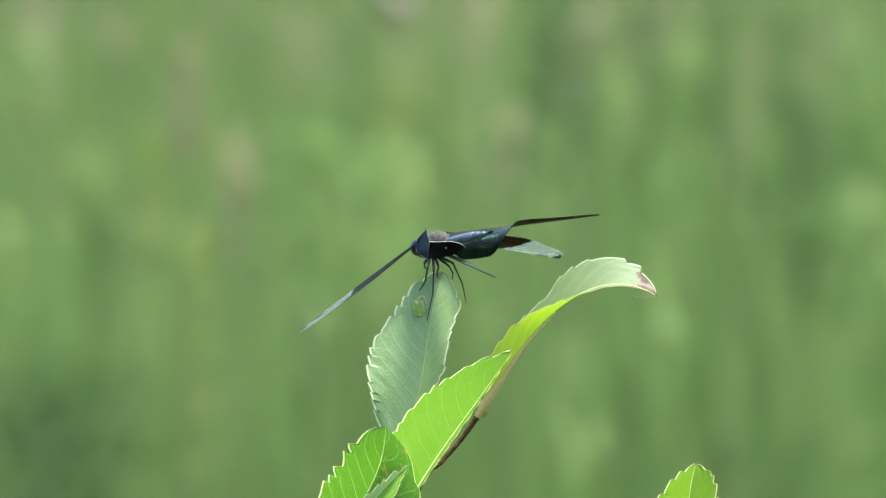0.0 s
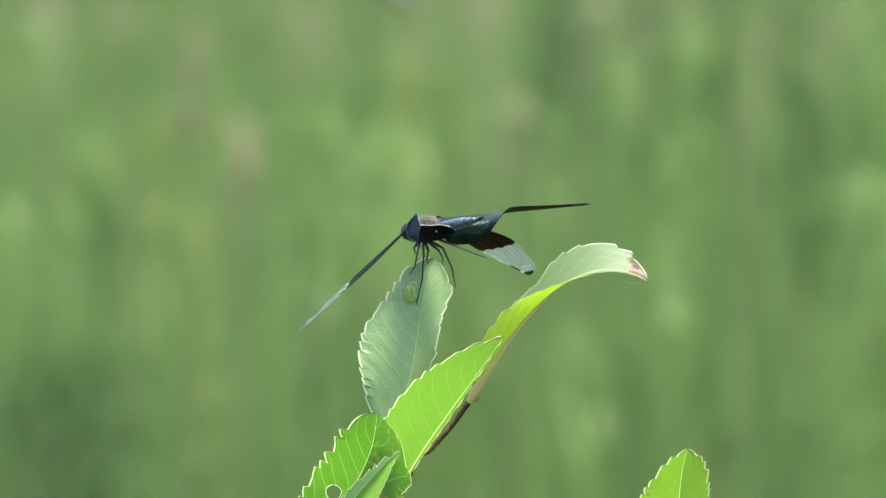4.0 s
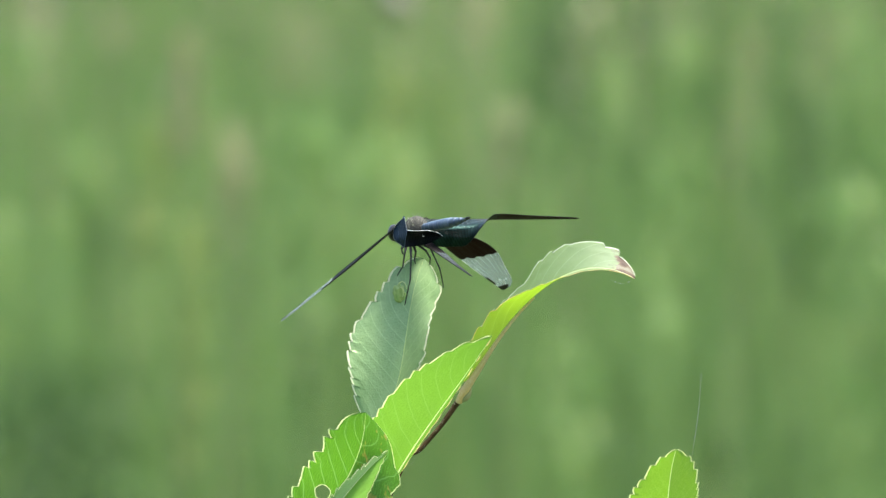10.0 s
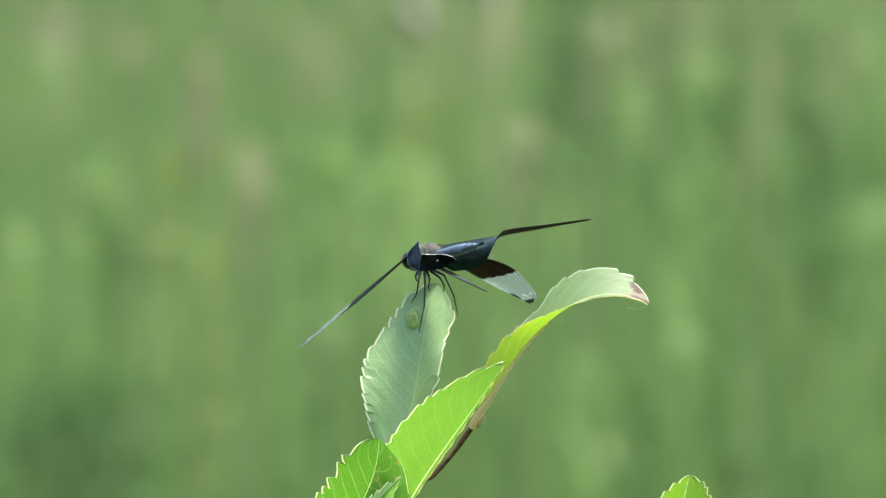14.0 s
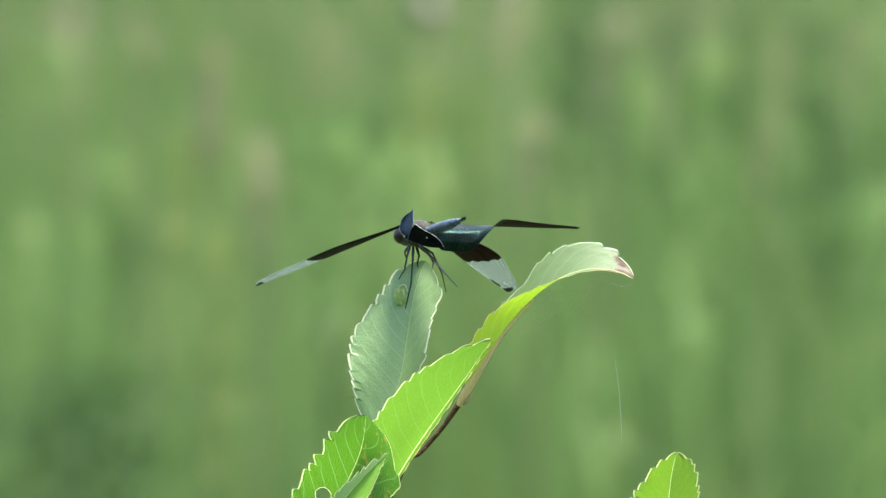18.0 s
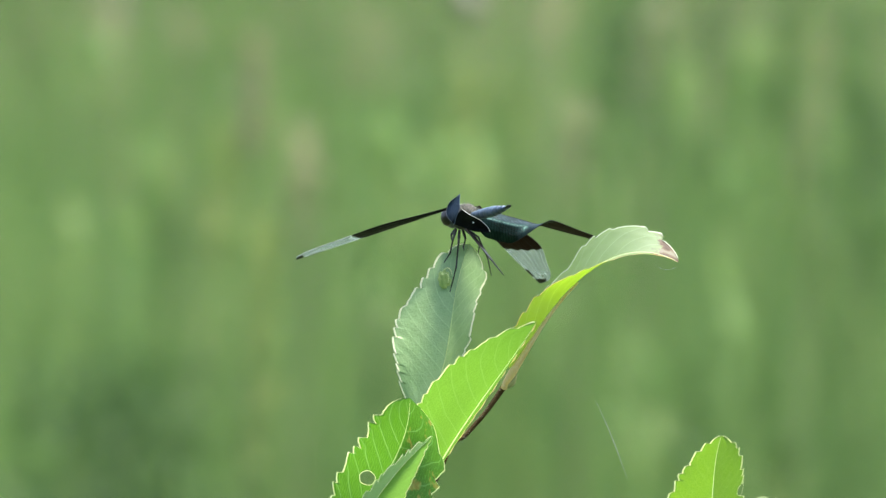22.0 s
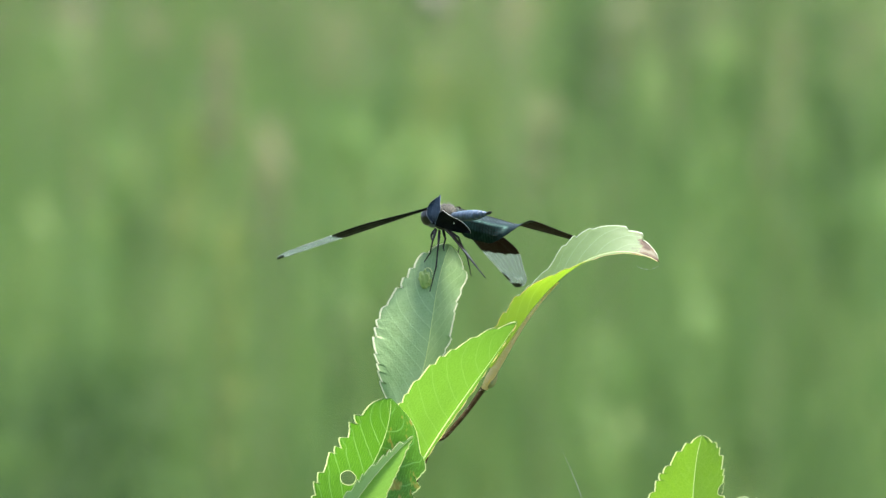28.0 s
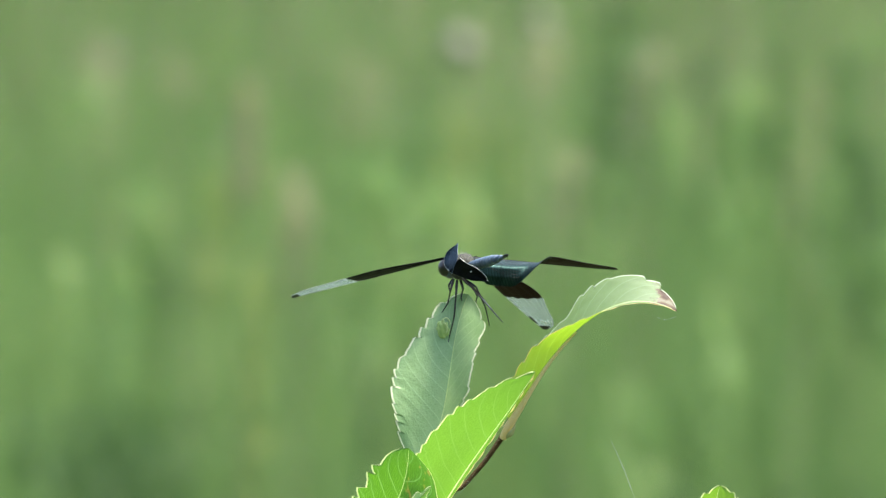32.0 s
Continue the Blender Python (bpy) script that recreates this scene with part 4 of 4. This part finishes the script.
def folded_panel(name, mat, row_a, row_b, bulge, label, crease=None):
    """A creased panel of wing skin between two edges, ribbed along the veins, with a raised rim on its first edge."""
    bm = bmesh.new()
    n, m = 26, 16
    rows = []
    for i in range(n + 1):
        p, q = along(row_a, i / n), along(row_b, i / n)
        out = bulge if crease is None else bulge * (1 + 2.2 * max(0.0, 1 - abs(i / n - crease) / 0.3))
        rows.append([bm.verts.new((p.lerp(q, j / m) + Vector((out * (math.sin(math.pi * j / m) if crease is None else 1 - abs(2 * j / m - 1)), 0, 0.10 * math.sin(j * 2.1 + i * 0.15)))) * M) for j in range(m + 1)])
    for p, q in zip(rows, rows[1:]):
        for j in range(m):
            bm.faces.new((p[j], q[j], q[j + 1], p[j + 1]))
    rows_at = [[v.co.copy() for v in row] for row in rows]
    panel = part(name, bm, mat, dragonfly, label)
    thick = panel.modifiers.new("thickness", "SOLIDIFY")
    thick.thickness, thick.offset = 0.00007, 0
    bm = bmesh.new()
    tube(bm, [along(row_a, i / 30) * M for i in range(31)], 0.00006, 5)
    part("rim", bm, M_RIBVEIN if crease else M_CLEARVEIN, panel, "pale raised edge")
    for i0, j0, i1, j1 in ((0.06, 0.5, 0.95, 0.5), (crease, 0.02, crease, 0.98), (0.05, 0.97, 0.97, 0.97)) if crease else ():
        bm = bmesh.new()
        line = [rows_at[round((i0 + (i1 - i0) * k / 16) * n)][round((j0 + (j1 - j0) * k / 16) * m)] for k in range(17)]
        line = [p for k, p in enumerate(line) if k == 0 or (p - line[k - 1]).length > 1e-7]
        tube(bm, line, 0.00005, 5)
        part("ridge", bm, M_ABDOMEN, panel, "raised fold line")
    panel.matrix_basis = hind_left.matrix_basis.copy()
    return panel


KEEL_LEFT = ((5, -6.1, 4.4), (3.5, -6.6, 1.9), (3, -6.4, 0.1), (4.5, -6.0, -1.6), (8, -4.7, -2.2))
KEEL_RIGHT = ((5, -6.1, 4.4), (6.5, -6.0, 3.2), (8, -5.7, 2.0), (8.3, -5.4, -0.1), (8, -4.7, -2.2))
PANEL_TOP = ((8, -5.7, 2.0), (9, -3.9, 2.6), (9.5, -1.4, 3.6), (10, 1.0, 3.9), (10, 2.6, 3.5))
PANEL_FOOT = ((8, -4.7, -2.2), (7.5, -1.9, -1.1), (8, 0.8, 0.5), (9, 2.1, 2.2), (10, 2.6, 3.3))
keel = folded_panel("folded_wing_base", M_WING_BLUE, KEEL_LEFT, KEEL_RIGHT, -0.5, "metallic blue folded wing base", crease=0.4)
hollow = folded_panel("folded_wing_base", M_WING_BLACK, PANEL_TOP, PANEL_FOOT, -0.6, "black hollow of the folded wing base")
spot = along(PANEL_TOP, 0.42).lerp(along(PANEL_FOOT, 0.42), 0.45)
blob(M_CLEARVEIN, "pale_spot", (spot.x - 0.5, spot.y, spot.z), (0.22, 0.22, 0.22), hollow, "tiny pale spot", sub=2)
hind_right = wing("hindwing", M_WING_GREEN, 37.3, 11.0, 0.7, (-1.6, -1.7, 2.0), -1, label="broad dark green-blue hindwing folded at its base", flow=0.14, base=DROOPING, base_from=0.24, base_to=0.45, clear=0.45, tip=OUTER, twist=2.0, ribs=11)

# ---- silk thread ----
thread = thing("spider_thread", ORIGIN, "fine drifting strand of spider silk", "spider silk")
bm = bmesh.new()
tube(bm, [Vector((0.3 * math.sin(k * 0.35), 0, 10 - k * 2.0)) * M for k in range(11)], [0.00002 + 0.00004 * math.sin(math.pi * k / 10) for k in range(11)], 5)
part("strand", bm, M_THREAD, thread)
bm = bmesh.new()
bmesh.ops.create_icosphere(bm, subdivisions=1, radius=0.00013)
bmesh.ops.translate(bm, verts=bm.verts, vec=Vector((0.2, 0, -2.5)) * M)
part("drop", bm, M_THREAD, thread)

wisp = thing("spider_thread", ORIGIN, "short slack strand of spider silk with tiny drops", "spider silk")
bm = bmesh.new()
WISP = [Vector((49.0 - k * 0.6, -5.2, -3.9 - 0.9 * math.sin(k * 0.35))) * M for k in range(10)]
tube(bm, WISP, 0.00002, 5)
part("strand", bm, M_THREAD, wisp)
for k in (2, 5, 7):
    bm = bmesh.new()
    bmesh.ops.create_icosphere(bm, subdivisions=1, radius=0.00014)
    bmesh.ops.translate(bm, verts=bm.verts, vec=WISP[k])
    part("drop", bm, M_THREAD, wisp)

# ---- a tiny pale insect that darts past ----
midge = thing("midge", mm(42, 4, -112.9), "tiny pale flying midge", "insect")
blob(M_MIDGE, "body", (0, 0, 0), (0.28, 0.28, 0.95), midge, "pale slender body", sub=2)
blob(M_MIDGE, "head", (0, 0, 1.0), (0.22, 0.22, 0.22), midge, sub=2)
for sx in (-1, 1):
    blob(M_MIDGE, "wing", (sx * 0.75, 0.1, 0.25), (0.75, 0.05, 0.4), midge, "whitish small wing", sub=2, shape=lambda c: Vector((c.x, c.y, c.z + 0.3 * abs(c.x))))

# ---- what moves ----
BODY = [(0, -1.87, 7.50, 6.83, 55.0, 17.0),
        (0.5, -1.87, 7.50, 6.86, 55.0, 16.7),
        (1, -1.87, 7.50, 6.90, 55.0, 16.3),
        (2, -1.87, 7.50, 6.96, 55.0, 15.7),
        (3, -1.87, 7.50, 7.03, 55.0, 15.0),
        (3.5, -2.00, 7.50, 7.06, 55.0, 15.3),
        (5.5, -2.54, 7.50, 7.20, 55.0, 16.7),
        (6, -2.67, 7.50, 7.23, 55.0, 17.0),
        (6.8, -2.66, 7.50, 7.17, 55.0, 17.1),
        (7.3, -2.65, 7.50, 7.13, 55.0, 17.2),
        (7.7, -2.65, 7.50, 7.10, 55.0, 17.2),
        (8, -2.64, 7.50, 7.07, 55.0, 17.3),
        (8.3, -2.64, 7.50, 7.05, 55.0, 17.3),
        (8.7, -2.63, 7.50, 7.02, 55.0, 17.4),
        (9.3, -2.62, 7.50, 6.97, 55.0, 17.5),
        (9.7, -2.61, 7.50, 6.94, 55.0, 17.5),
        (10, -2.61, 7.50, 6.92, 55.0, 17.6),
        (10.4, -2.60, 7.50, 6.88, 55.0, 17.6),
        (11, -2.59, 7.50, 6.84, 55.0, 17.7),
        (12, -2.58, 7.50, 6.76, 55.0, 17.9),
        (13, -2.56, 7.50, 6.68, 55.0, 18.0),
        (14, -2.55, 7.50, 6.60, 55.0, 18.0),
        (14.5, -2.54, 7.50, 6.56, 55.0, 18.0),
        (16.5, -2.14, 7.50, 6.69, 59.0, 15.0),
        (17, -2.05, 7.50, 6.69, 59.4, 14.8),
        (17.5, -1.96, 7.50, 6.69, 59.9, 14.6),
        (18, -1.87, 7.50, 6.69, 60.3, 14.4),
        (18.5, -1.78, 7.50, 6.69, 60.7, 14.2),
        (19, -1.69, 7.50, 6.69, 61.1, 14.0),
        (19.5, -1.60, 7.50, 6.69, 61.6, 13.6),
        (20, -1.51, 7.50, 6.69, 62.0, 13.2),
        (21, -1.34, 7.50, 6.69, 62.0, 12.5),
        (22, -1.34, 7.50, 6.69, 62.0, 11.8),
        (23, -1.34, 7.50, 6.69, 62.0, 11.0),
        (24, -1.34, 7.50, 6.69, 62.0, 10.3),
        (25, -1.34, 7.50, 6.69, 62.0, 9.7),
        (26, -1.34, 7.50, 6.69, 62.0, 9.0),
        (26.5, -1.36, 7.50, 6.69, 62.0, 9.5),
        (28.5, -1.45, 7.50, 6.69, 62.0, 11.5),
        (29, -1.47, 7.50, 6.69, 62.0, 12.0),
        (30, -1.51, 7.50, 6.69, 62.0, 12.3),
        (30.5, -1.54, 7.50, 6.69, 62.0, 12.5),
        (31, -1.56, 7.50, 6.69, 62.0, 12.7),
        (32, -1.60, 7.50, 6.69, 62.0, 13.0),]
FORE_L = [(0, -25.4, 21.3, 27.6), (0.5, -26.9, 25.0, 26.8), (1, -27.0, 25.4, 26.2), (2, -27.7, 27.9, 25.5), (3, -27.3, 29.8, 26.6),
        (3.5, -27.0, 29.3, 27.3), (5.5, -24.5, 25.7, 26.9), (6, -25.4, 25.8, 25.9), (6.8, -26.3, 25.3, 24.4), (7.3, -26.8, 26.1, 24.1),
        (7.7, -26.3, 24.0, 23.8), (8, -25.6, 21.9, 23.9), (8.3, -25.0, 21.9, 24.6), (8.7, -24.4, 22.8, 26.2), (9.3, -24.1, 22.6, 26.6),
        (9.7, -24.3, 21.8, 25.9), (10, -24.3, 22.4, 26.2), (10.4, -24.1, 19.3, 24.7), (11, -25.1, 23.4, 26.1), (12, -24.5, 20.2, 25.3),
        (13, -24.6, 20.9, 25.9), (14, -26.8, 21.1, 21.7), (14.5, -25.7, 21.3, 23.9), (16.5, -1.8, 13.0, 41.4), (17, -0.6, 10.8, 42.9),
        (17.5, -1.1, 12.5, 42.9), (18, -1.0, 12.5, 43.3), (18.5, -0.4, 14.3, 48.0), (19, 0.2, 13.2, 48.8), (19.5, 0.2, 12.2, 47.2),
        (20, 0.9, 13.0, 49.9), (21, 3.2, 12.5, 57.6), (22, 2.9, 11.8, 52.3), (23, 4.0, 9.9, 52.5), (24, 4.0, 10.3, 49.5),
        (25, 4.1, 11.7, 48.2), (26, 3.4, 13.9, 45.2), (26.5, 4.1, 13.8, 50.2), (28.5, 3.0, 11.9, 51.8), (29, 2.9, 12.3, 54.2),
        (30, 2.8, 9.2, 52.4), (30.5, 3.1, 6.2, 51.6), (31, 3.1, 7.7, 54.6), (32, 2.4, 6.7, 49.8),]
FORE_R = [(0, -179.4, 10.3, -83.5), (0.5, 179.3, 12.0, -81.0), (1, 177.3, 15.6, -76.2), (2, 174.9, 17.6, -74.2), (3, 176.9, 20.9, -73.2),
        (3.5, 177.3, 20.8, -73.7), (5.5, 178.2, 23.4, -72.3), (6, 178.7, 24.6, -72.9), (6.8, -176.5, 24.9, -73.0), (7.3, -173.9, 25.7, -71.3),
        (7.7, -172.3, 26.1, -68.8), (8, -171.0, 26.4, -67.0), (8.3, -171.4, 25.0, -69.1), (8.7, -172.3, 23.1, -70.5), (9.3, -174.6, 22.1, -70.6),
        (9.7, -177.2, 23.2, -69.1), (10, -179.6, 24.5, -66.6), (10.4, 179.8, 22.8, -70.4), (11, 177.9, 21.3, -73.2), (12, 178.8, 21.0, -73.4),
        (13, 179.9, 19.8, -74.1), (14, -179.6, 20.3, -72.6), (14.5, -179.7, 21.2, -70.5), (16.5, -176.7, 22.1, -71.3), (17, -176.9, 23.0, -67.0),
        (17.5, -177.5, 23.6, -63.8), (18, -177.4, 23.9, -62.7), (18.5, -177.3, 23.5, -61.7), (19, -177.4, 23.6, -59.8), (19.5, -177.7, 24.0, -58.4),
        (20, -177.9, 24.5, -56.9), (21, -177.7, 24.9, -56.7), (22, -175.2, 27.1, -55.3), (23, -172.3, 28.7, -54.7), (24, -173.6, 30.4, -55.2),
        (25, -168.8, 30.7, -55.9), (26, -170.4, 30.6, -56.6), (26.5, -170.6, 30.1, -56.4), (28.5, -171.7, 28.9, -53.8), (29, -171.8, 27.4, -54.9),
        (30, -172.1, 27.0, -55.6), (30.5, -172.1, 26.0, -56.6), (31, -171.9, 25.1, -58.7), (32, -172.5, 25.4, -57.9),]
HIND_L = [(0, -22.3, 22.3, 167.7), (0.5, -22.0, 20.9, 171.3), (1, -21.8, 21.4, 170.5), (2, -22.6, 18.9, 170.0), (3, -21.7, 19.4, 170.0),
        (3.5, -21.9, 19.6, 169.7), (5.5, -23.7, 19.8, 164.8), (6, -23.2, 21.3, 165.6), (6.8, -22.9, 21.4, 166.9), (7.3, -22.7, 21.9, 167.0),
        (7.7, -22.4, 23.0, 166.7), (8, -22.0, 24.1, 166.9), (8.3, -22.3, 24.1, 167.4), (8.7, -22.3, 24.8, 168.2), (9.3, -22.2, 25.9, 168.6),
        (9.7, -22.1, 26.9, 168.0), (10, -22.0, 28.2, 167.3), (10.4, -22.7, 26.4, 167.2), (11, -23.8, 24.6, 166.3), (12, -23.5, 25.5, 167.4),
        (13, -23.5, 25.5, 168.1), (14, -23.5, 24.2, 168.1), (14.5, -23.6, 24.0, 166.7), (16.5, -32.1, 27.8, 164.9), (17, -31.9, 27.2, 165.0),
        (17.5, -31.8, 27.0, 165.2), (18, -31.5, 27.3, 166.1), (18.5, -32.2, 24.8, 166.0), (19, -31.4, 26.8, 167.0), (19.5, -30.8, 27.4, 167.7),
        (20, -30.8, 26.9, 167.7), (21, -30.0, 27.2, 168.6), (22, -29.9, 26.7, 168.2), (23, -29.5, 27.0, 167.9), (24, -29.4, 26.1, 167.6),
        (25, -29.2, 25.0, 169.0), (26, -28.9, 24.9, 169.2), (26.5, -28.7, 25.8, 169.6), (28.5, -29.5, 27.2, 168.9), (29, -29.8, 27.2, 168.9),
        (30, -30.2, 26.8, 168.6), (30.5, -30.2, 26.9, 169.0), (31, -30.6, 26.3, 168.6), (32, -30.6, 26.8, 168.6),]
HIND_R = [(0, -176.4, 1.7, -119.4), (0.5, -176.6, 1.5, -117.1), (1, -176.8, 1.5, -115.2), (2, -177.4, 0.9, -117.1), (3, -178.1, 2.7, -118.9),
        (3.5, -177.7, 2.6, -117.7), (5.5, -176.4, 2.1, -114.1), (6, -176.2, 4.3, -116.7), (6.8, -177.1, 6.6, -125.5), (7.3, -177.2, 7.9, -125.4),
        (7.7, -177.3, 8.7, -125.4), (8, -176.4, 13.6, -119.8), (8.3, -177.2, 9.7, -124.7), (8.7, -176.4, 5.6, -121.6), (9.3, -175.8, 4.8, -116.6),
        (9.7, -175.9, 1.7, -119.3), (10, -176.1, 8.9, -119.2), (10.4, -175.7, 5.5, -116.2), (11, -175.8, 0.1, -123.9), (12, -175.8, 1.6, -122.3),
        (13, -175.6, 0.2, -126.3), (14, -175.6, 0.6, -126.1), (14.5, -175.6, 1.1, -126.0), (16.5, 179.9, 4.1, -120.8), (17, 179.6, 6.6, -119.7),
        (17.5, -179.8, 7.4, -111.7), (18, -179.4, 7.0, -106.1), (18.5, -179.2, 7.0, -102.3), (19, -178.5, 9.0, -98.5), (19.5, -178.0, 11.3, -96.9),
        (20, -177.8, 12.3, -96.0), (21, -177.6, 14.8, -95.3), (22, -177.6, 17.1, -95.2), (23, -177.6, 19.5, -95.4), (24, -178.4, 19.4, -95.6),
        (25, -179.1, 19.3, -95.7), (26, -179.8, 19.1, -95.8), (26.5, -179.6, 18.7, -95.9), (28.5, -178.6, 16.6, -96.7), (29, -178.5, 15.3, -96.6),
        (30, -179.1, 12.6, -96.9), (30.5, 179.2, 9.9, -103.0), (31, 179.3, 7.2, -99.6), (32, -179.8, 7.9, -96.3),]

# seconds, degrees by which the abdomen is raised
ABDOMEN = [(0, -5), (3, -5), (6, -4), (8, -9), (9, -7), (13, -6), (14.5, -5), (17, 0), (21, 0), (25, -2), (29, -4), (31, 0), (32, -1)]
# seconds, degrees by which the left hindwing shows its upper face
ROLL = [(0, 10), (3, 6), (6, 13), (8, 17), (12, 12), (14.5, 10), (17, -9), (32, -9)]
# seconds, x, z of its middle in millimetres, lean in degrees
SILK = [(0, 80, -75, 0), (5.5, 76, -62, 0), (6, 76, -62, -3), (9, 78.5, -54.7, -3), (9.5, 67.9, -41.1, -10), (10, 64.3, -37.0, -6), (10.4, 52.8, -31.4, 5), (10.7, 62.7, -39.3, -8), (11, 72.5, -55.2, -10),
        (11.3, 71.6, -59.0, -10), (11.6, 76.4, -60.9, -6), (12, 75.7, -53.6, 3), (13, 65.8, -50.9, -15), (13.4, 67.9, -53.5, -8), (14.2, 77.0, -60.5, -3), (14.5, 76.8, -65.6, -3), (16.5, 51.9, -29.4, 6), (17, 51.5, -32.8, 5),
        (19, 39, -33.5, 5), (20, 38, -36, 9),
        (21, 36, -43, 17), (23, 30, -48, 24), (24, 27, -53, 22), (26, 34, -60, 20), (29, 28, -52, 24), (30, 32, -45, 26), (31, 38, -42, 22), (32, 37, -43, 22)]

# seconds, x, z in millimetres, roll in degrees
FLIGHT = [(0, 42.0, -112.9, 0), (10.3, 42.0, -112.9, 0), (10.5, 88.6, -62.4, -80), (10.6, 83.6, -50.5, -33), (10.7, 80.8, -19.8, 14), (10.8, 86.4, -7.7, 61),
          (10.9, 104.8, -10.9, -52), (11, 107.9, -24.8, -5), (11.1, 102.7, -46.4, 42), (11.2, 91.7, -52.9, -71), (11.3, 80.7, -43.0, -24), (11.4, 77.2, -23.3, 23),
          (11.5, 79.7, -34.2, 70), (11.6, 85.3, -54.6, -43), (11.7, 93.4, -47.8, 4), (11.8, 107.2, -50.8, 51), (12.8, 90.1, -61.0, -62), (12.9, 96.3, -44.7, -15),
          (13, 107.5, -49.1, 32), (13.1, 117.5, -53.1, 79), (13.3, 120.0, -100.0, 0), (13.7, 42.0, -112.9, 0), (32.0, 42.0, -112.9, 0)]


def motions():
    walk(dragonfly, [(t, body_pose(x, y, z, turn, nose)) for t, x, y, z, turn, nose in BODY])
    for ob, rows in ((fore_left, FORE_L), (fore_right, FORE_R), (hind_right, HIND_R)):
        at = ob.matrix_basis.translation.copy()
        walk(ob, [(t, pose(at.x, at.y, at.z, rx, ry, rz)) for t, rx, ry, rz in rows])
    at = hind_left.matrix_basis.translation.copy()
    walk(hind_left, [(t, pose(at.x, at.y, at.z, rx + float(np.interp(t, *zip(*ROLL))), ry, rz)) for t, rx, ry, rz in HIND_L])
    root = Vector((-3.2, 0, 0.2)) * M
    walk(abdomen, [(t, Matrix.Translation(root) @ pose(0, 0, 0, 0, lift, 0) @ Matrix.Translation(-root)) for t, lift in ABDOMEN])
    # the folded base slides up a little when the dragonfly turns
    root = Vector((-1.0, 2.0, -1.6))
    slide = Vector((-1.0, -1.1, 2.0))
    walk(keel, [(t, pose(*((root + slide * smoothstep(14.5, 17.0, t)) * M), rx, ry, rz)) for t, rx, ry, rz in HIND_L])
    # its hollow side dips as well
    pivot = Vector((8.0, -5.2, 0.2)) * M
    rows = []
    for t, rx, ry, rz in HIND_L:
        k = smoothstep(14.5, 17.0, t)
        m = pose(*((root + slide * k) * M), rx, ry, rz)
        dip = Matrix.Rotation(radians(20) * k, 3, PERCHED.to_3x3().inverted() @ Vector((0, 1, 0))).to_4x4()
        at = m @ pivot
        rows.append((t, Matrix.Translation(at) @ dip @ Matrix.Translation(-at) @ m))
    walk(hollow, rows)
    walk(thread, [(t, Matrix.Translation(mm(x, 4, z)) @ pose(0, 0, 0, 0, -lean, 0)) for t, x, z, lean in SILK])
    walk(midge, [(t, Matrix.Translation(mm(x, 4 if z < -110 else 0, z)) @ pose(0, 0, 0, 20, roll, 0)) for t, x, z, roll in FLIGHT])
    base = Vector((9.5, 0, -29.0)) * M
    walk(long_leaf, [(t, Matrix.Translation(base) @ pose(0, 0, 0, 0, turn, 0) @ Matrix.Translation(-base))
                     for t, turn in ((0, 0.7), (3.5, 0.8), (6, 0.0), (8, 0.4), (10, 0), (14.5, 0.2), (16.5, -0.8), (20, -1.0), (26, -0.7), (29, -1.2), (32, -1.2))])


motions()
